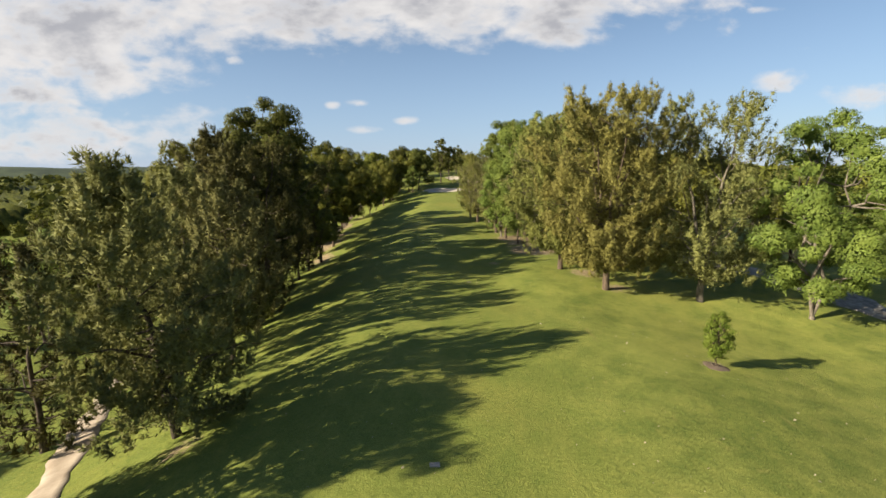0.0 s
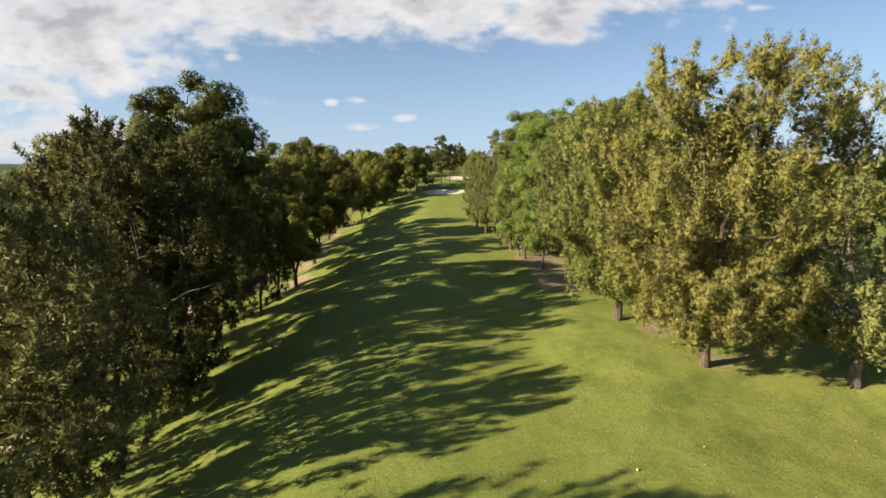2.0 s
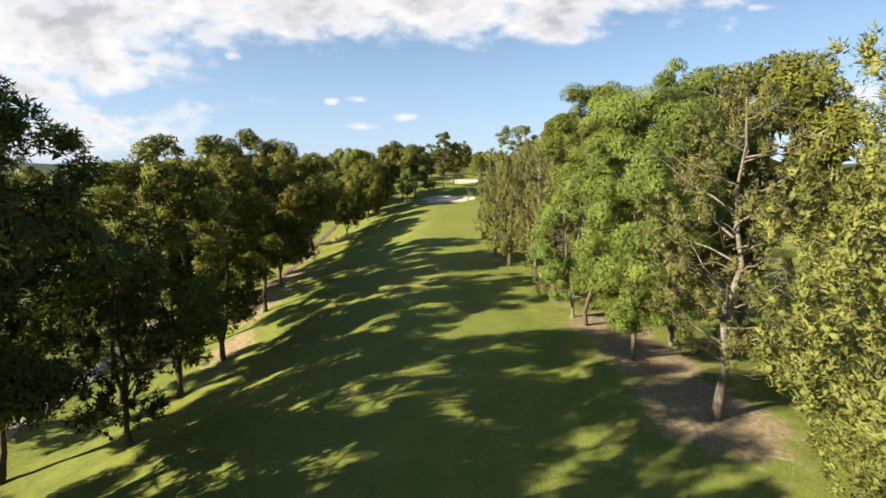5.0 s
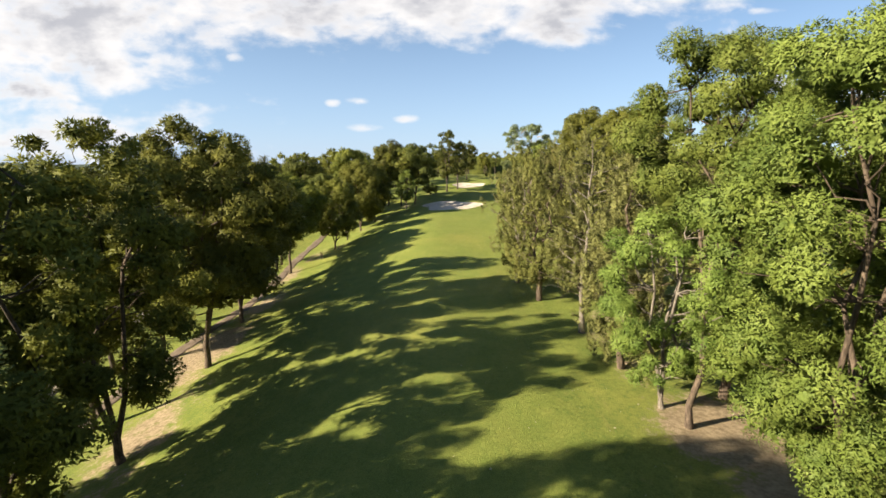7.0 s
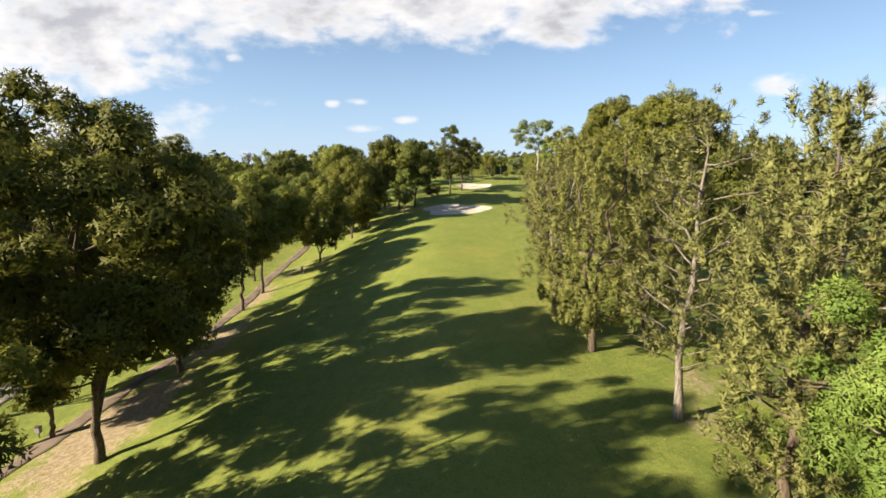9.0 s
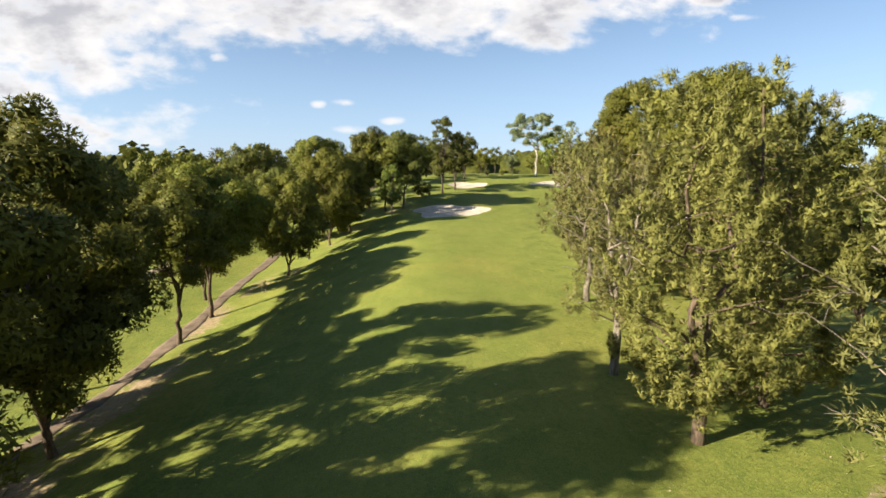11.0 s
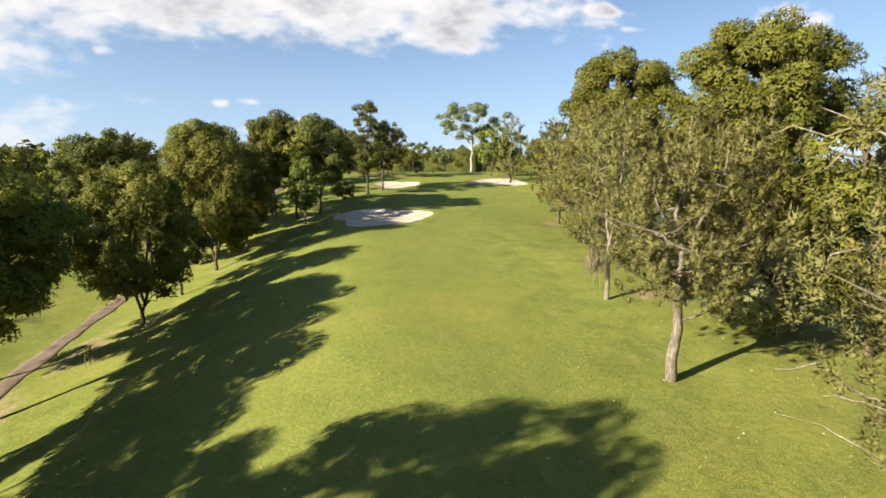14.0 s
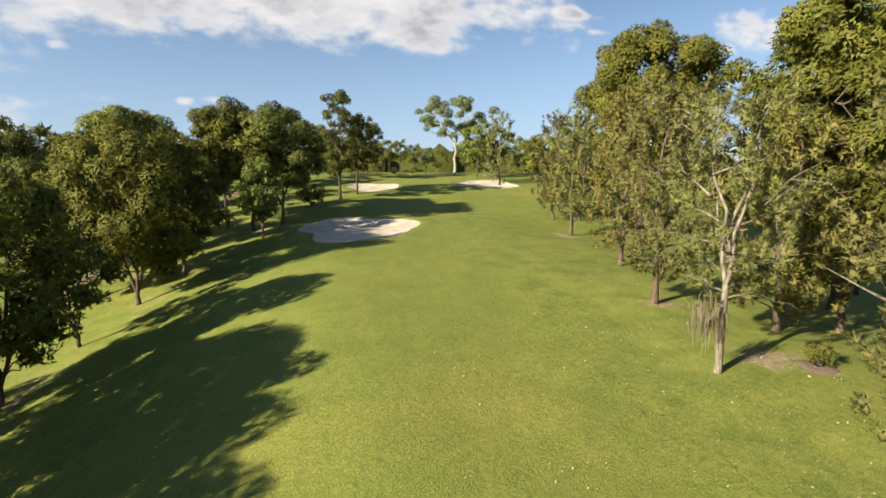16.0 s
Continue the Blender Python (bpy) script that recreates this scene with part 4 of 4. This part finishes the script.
row([(-72 - 6 * math.sin(k * 1.7), -10 + 11 * k) for k in range(27)], 3, [0, 1, 3, 4], 0.75, 1.1)
row([(-92 - 9 * math.sin(k * 2.1), -5 + 17 * k) for k in range(9)], 5, [0, 1, 2, 3], 0.8, 1.1)
row([(-54, 26), (-58, 42), (-50, 60), (-55, 78), (-52, 92)], 3, [0, 2, 5], 0.8, 1.0)
row([(-70 + 9 * k, 236 + 9 * (k % 3)) for k in range(7)], 3, [1, 0, 3], 1.0, 1.25)
row([(-62 + 9 * k, 258 + 9 * (k % 3)) for k in range(6)], 3, [1, 0, 3], 1.0, 1.2)
row([(-66 + 9 * k, 285 + 10 * (k % 2)) for k in range(8)], 3, [0, 1, 3], 0.9, 1.15)
row([(-4 + 7 * k, 318 + 7 * (k % 3)) for k in range(5)], 2, [1, 0, 3], 0.7, 0.95)
row([(44 + 8 * k, 316 + 8 * (k % 3)) for k in range(7)], 2, [0, 3, 1], 0.75, 1.0)
row([(-50 + 15 * k, 365 + 14 * (k % 3)) for k in range(14)], 4, [0, 1, 3], 0.8, 1.0)
row([(52 + 6 * math.sin(k), 28 + 13 * k) for k in range(8)], 3, [0, 2, 5, 3], 0.95, 1.25)
row([(46 + 5 * math.sin(k * 1.3), 186 + 11 * k) for k in range(11)], 3, [0, 3, 5, 2], 0.95, 1.25)
row([(66 + 5 * math.sin(k * 1.3), 40 + 20 * k) for k in range(6)], 5, [0, 3, 1], 1.0, 1.3)
row([(30, 84), (34, 112), (27, 124), (31, 138), (30, 160)], 2, [2, 0, 2], 0.75, 1.0)


def far_woods():
    """The woods that cover the land to the skyline, as many rough crowns."""
    r = np.random.default_rng(5)
    n = 1050
    a, d = r.uniform(-1.25, 0.75, n), 60 + 2400 * r.random(n) ** 1.6
    x, y = -70 + d * np.sin(a), 150 + d * np.cos(a)
    keep = ~((np.abs(x - 10) < 75) & (y < 380)) & ((x < -100) | (y > 390) | (x > 75))
    x, y, d = x[keep], y[keep], d[keep]
    n, k = len(x), 54
    z, rad = ground(x, y), r.uniform(4, 7, n) * (1 + d / 2500)
    c = np.stack([x, y, z + rad * 1.1], -1)
    way = unit(r.normal(size=(n * k, 3)) + np.array([0, 0, 0.3]))
    p = np.repeat(c, k, 0) + way * np.repeat(rad, k)[:, None] * np.array([1, 1, 1.15]) * r.uniform(0.75, 1.0, n * k)[:, None]
    v, f = leaves(r, p, unit(np.cross(way, r.normal(size=p.shape))), np.repeat(rad, k) * 0.5, np.repeat(rad, k) * 0.42, way)
    return tagged(new("far_woods", mesh_from("far_woods", v, f, LEAF["shade"])), "dark green woods stretching to the skyline", "woods", kind="stuff")


far_woods()


def far_canopy():
    """The closed leaf roof of the distant woods, seen from above and afar."""
    na, nd_ = 170, 60
    a, d = np.linspace(-1.5, 0.95, na), 95 * (2500 / 95) ** (np.linspace(0, 1, nd_) ** 0.9)
    A, D = np.meshgrid(a, d)
    x, y = -60 + D * np.sin(A), 170 + 0 * A + D * np.cos(A)
    inside = (x > -112) & (x < 90) & (y < 400)
    r = np.random.default_rng(8)
    z = ground(x, y) + np.where(inside, -6.0, 9 + r.normal(size=x.shape) * 2.2 + 2.5 * np.sin(x * 0.021) * np.sin(y * 0.017))
    z[0] = ground(x[0], y[0]) - 3
    i, j = np.meshgrid(np.arange(nd_ - 1), np.arange(na - 1), indexing="ij")
    f = np.stack([i * na + j, i * na + j + 1, (i + 1) * na + j + 1, (i + 1) * na + j], -1).reshape(-1, 4)
    return tagged(new("backdrop", mesh_from("backdrop", np.stack([x, y, z], -1).reshape(-1, 3), f, LEAF["shade"])), "dark leafy roof of the distant woods", "woods", kind="structure")


far_canopy()


def ridge():
    """A low wooded ridge along the skyline."""
    n = 90
    a = np.linspace(-1.3, 0.9, n)
    v = []
    for k, (d, hgt) in enumerate(((2300, -60), (2700, 12), (3100, 34), (3400, 38))):
        bumps = 9 * np.sin(a * 7 + k) + 5 * np.sin(a * 19 + 2 * k) + 2.5 * np.sin(a * 53) if k else 0 * a
        v.append(np.stack([d * np.sin(a), d * np.cos(a), hgt + bumps], -1))
    i, j = np.meshgrid(np.arange(3), np.arange(n - 1), indexing="ij")
    f = np.stack([i * n + j, i * n + j + 1, (i + 1) * n + j + 1, (i + 1) * n + j], -1).reshape(-1, 4)
    return tagged(new("backdrop", smooth(mesh_from("backdrop", np.concatenate(v), f, WOODS))), "low blue-green wooded ridge on the skyline", "hill", kind="structure")


ridge()


# ---------- small things ----------
def shrub(x, y, h, r, leaf, label, name="shrub", ball=False, lobes=12, size=0.75, low=0.0, stem="brown"):
    wood, crown = gum(int(x * 31 + y * 17) % 9973, h, r, low, lobes=lobes, size=size, stems=3, girth=0.5, puff=1.25 if ball else 1.0, flat=0.85, heart=0.9 if ball else 0.45)
    top = new(name)
    top.matrix_world = pose(x, y, gz(x, y) - 0.03)
    part("stem", smooth(mesh_from("stem", *wood, BARK[stem])), top)
    part("foliage", foliage("foliage", crown, LEAF[leaf]), top)
    return tagged(top, label, "shrub")


shrub(21.0, 35.8, 4.3, 1.0, "fresh", "young leafy sapling standing in a ring of mulch", "sapling", lobes=40, size=0.36, low=0.1)
shrub(-7.1, 250.5, 4.2, 2.7, "shade", "clipped dark round bush beside the bunker", ball=True, size=1.1)
shrub(-22.0, 57.2, 5.5, 2.6, "shade", "dark dense bush round the foot of a tree", ball=True, size=0.9)
shrub(22.0, 162.5, 6.0, 3.6, "lemon", "pale yellow-green bush at the edge of the wood", size=0.9)
shrub(21.6, 170.4, 1.7, 0.9, "gum", "small dark bush in a ring of earth", lobes=9, size=0.5)
shrub(26.5, 166.0, 5.0, 3.6, "shade", "dark low bush in the shade", size=0.9)
shrub(-29.4, 179.8, 2.0, 0.4, "gum", "thin staked sapling by the fairway", "sapling", lobes=4, size=0.4, low=0.4)
shrub(17.0, 296.0, 2.2, 1.3, "shade", "small dark bush behind the green", lobes=9, size=0.9)
shrub(22.5, 297.0, 2.4, 1.2, "gum", "small green bush behind the green", lobes=9, size=0.9)
shrub(14.0, 117.0, 2.6, 1.4, "bright", "small bright bush on leaf litter", lobes=9, size=0.5)
shrub(24.5, 90.0, 4.0, 3.0, "gum", "green undergrowth beneath the gums", size=0.9)
shrub(22.0, 108.0, 4.5, 3.2, "sage", "grey-green undergrowth beneath the gums", size=0.9)


def mulch_ring(x, y, r):
    """A low mound of mulch with an uneven rim."""
    n, rings = 22, 4
    v = [(0, 0, 0.16)]
    for k in range(1, rings + 1):
        for q in range(n):
            a = 2 * math.pi * q / n
            e = r * k / rings * (1 + 0.1 * math.sin(3 * a + x) + 0.06 * math.sin(7 * a))
            px, py = e * math.cos(a), e * math.sin(a)
            v.append((px, py, gz(x + px, y + py) - gz(x, y) + (0.16, 0.13, 0.09, -0.03)[k - 1]))
    f = [(1 + k * n + q, 1 + k * n + (q + 1) % n, 1 + (k + 1) * n + (q + 1) % n, 1 + (k + 1) * n + q) for k in range(rings - 1) for q in range(n)]
    f += [(0, 1 + q, 1 + (q + 1) % n, 1 + (q + 2) % n) for q in range(0, n, 2)]
    top = new("mulch_ring", smooth(mesh_from("mulch_ring", v, f, PATH)))
    top.matrix_world = pose(x, y, gz(x, y))
    return tagged(top, "low ring of pinkish mulch on the grass", "mulch")


def stakes(x, y):
    """Two thin stakes that hold a sapling."""
    top = new("sapling_stakes")
    top.matrix_world = pose(x, y, gz(x, y))
    for dx in (-0.3, 0.3):
        part("stake", mesh_from("stake", *tube([(dx, 0, -0.2), (dx, 0.01, 0.8), (dx, 0.02, 1.5)], (0.03, 0.03, 0.025), 6), BARK["pale"]), top)
    part("tie", mesh_from("tie", *tube([(-0.3, 0.02, 1.1), (0, 0.05, 1.08), (0.3, 0.02, 1.1)], (0.015, 0.015, 0.015), 5), BARK["black"]), top)
    return tagged(top, "pair of thin wooden stakes holding a sapling", "stakes")


stakes(-29.4, 179.8)
mulch_ring(21.0, 35.8, 1.0)
mulch_ring(21.6, 170.4, 1.1)


def marker(x, y, turn, label):
    """A distance plate set flush in the fairway."""
    bm = bmesh.new()
    bmesh.ops.create_cube(bm, size=1.0)
    bmesh.ops.scale(bm, vec=(0.5, 0.34, 0.08), verts=bm.verts)
    bmesh.ops.bevel(bm, geom=bm.edges[:], offset=0.015, segments=2, affect="EDGES")
    me = bpy.data.meshes.new("marker_plate")
    bm.to_mesh(me)
    bm.free()
    me.materials.append(STONE)
    ob = new("marker_plate", me)
    ob.matrix_world = pose(x, y, gz(x, y) + 0.01, 0, 0, turn)
    return tagged(ob, label, "marker", "distance plates in the fairway")


marker(-0.4, 21.7, 4, "small grey distance plate set in shaded grass")
marker(3.3, 61.0, 4, "small pale distance plate set in the fairway")


def bin_post(x, y):
    """A small course bin on a post."""
    top = new("litter_bin")
    top.matrix_world = pose(x, y, gz(x, y))
    for name, w, d, z0, z1, mat in (("post", 0.09, 0.09, -0.2, 0.5, BARK["grey"]), ("box", 0.42, 0.36, 0.45, 0.95, STONE), ("lid", 0.48, 0.42, 0.95, 1.02, BARK["black"])):
        bm = bmesh.new()
        bmesh.ops.create_cube(bm, size=1.0)
        bmesh.ops.scale(bm, vec=(w, d, z1 - z0), verts=bm.verts)
        bmesh.ops.translate(bm, vec=(0, 0, (z0 + z1) / 2), verts=bm.verts)
        bmesh.ops.bevel(bm, geom=bm.edges[:], offset=0.015, segments=2, affect="EDGES")
        me = bpy.data.meshes.new(name)
        bm.to_mesh(me)
        bm.free()
        me.materials.append(mat)
        part(name, me, top)
    return tagged(top, "small pale litter bin beside the cart path", "bin")


bin_post(-37.6, 130.0)


def flag(x, y):
    """The pin of the green."""
    top = new("flagstick")
    top.matrix_world = pose(x, y, gz(x, y))
    part("pole", mesh_from("pole", *tube([(0, 0, -0.1), (0, 0, 1.2), (0, 0, 2.3)], (0.03, 0.03, 0.025), 6), STONE), top)
    u = np.linspace(0, 0.55, 6)
    v = np.array([(a, 0.05 * math.sin(9 * a), z) for z in (1.9, 2.28) for a in u])
    f = [(k, k + 1, k + 7, k + 6) for k in range(5)]
    part("flag", mesh_from("flag", v, f, SAND), top, "small white cloth flag")
    return tagged(top, "white flag on a thin pole at the green", "flag")


flag(28.5, 292)


def fallen_leaves():
    """Pale leaves and bark flakes strewn over the grass."""
    r = np.random.default_rng(11)
    n = 3200
    x = np.where(r.random(n) < 0.45, r.normal(12, 8, n), r.uniform(-22, 26, n))
    y = np.where(r.random(n) < 0.35, r.normal(166, 14, n), r.uniform(14, 240, n))
    p = np.stack([x, y, ground(x, y) + 0.045], -1)
    a = r.uniform(0, 2 * np.pi, n)
    axis = unit(np.stack([np.cos(a), np.sin(a), r.uniform(0.0, 0.5, n)], -1))
    size = r.uniform(0.03, 0.085, n) * np.where(r.random(n) < 0.05, 1.8, 1.0)
    v, f = leaves(r, p, axis, size * 1.6, size, np.tile([0.0, 0.0, 1.0], (n, 1)))
    v[:, 2] = np.maximum(v[:, 2], np.repeat(ground(x, y), 4) + 0.02)
    return tagged(new("fallen_leaves", mesh_from("fallen_leaves", v, f, LITTER)), "pale fallen leaves scattered over the grass", "leaves", kind="stuff")


fallen_leaves()
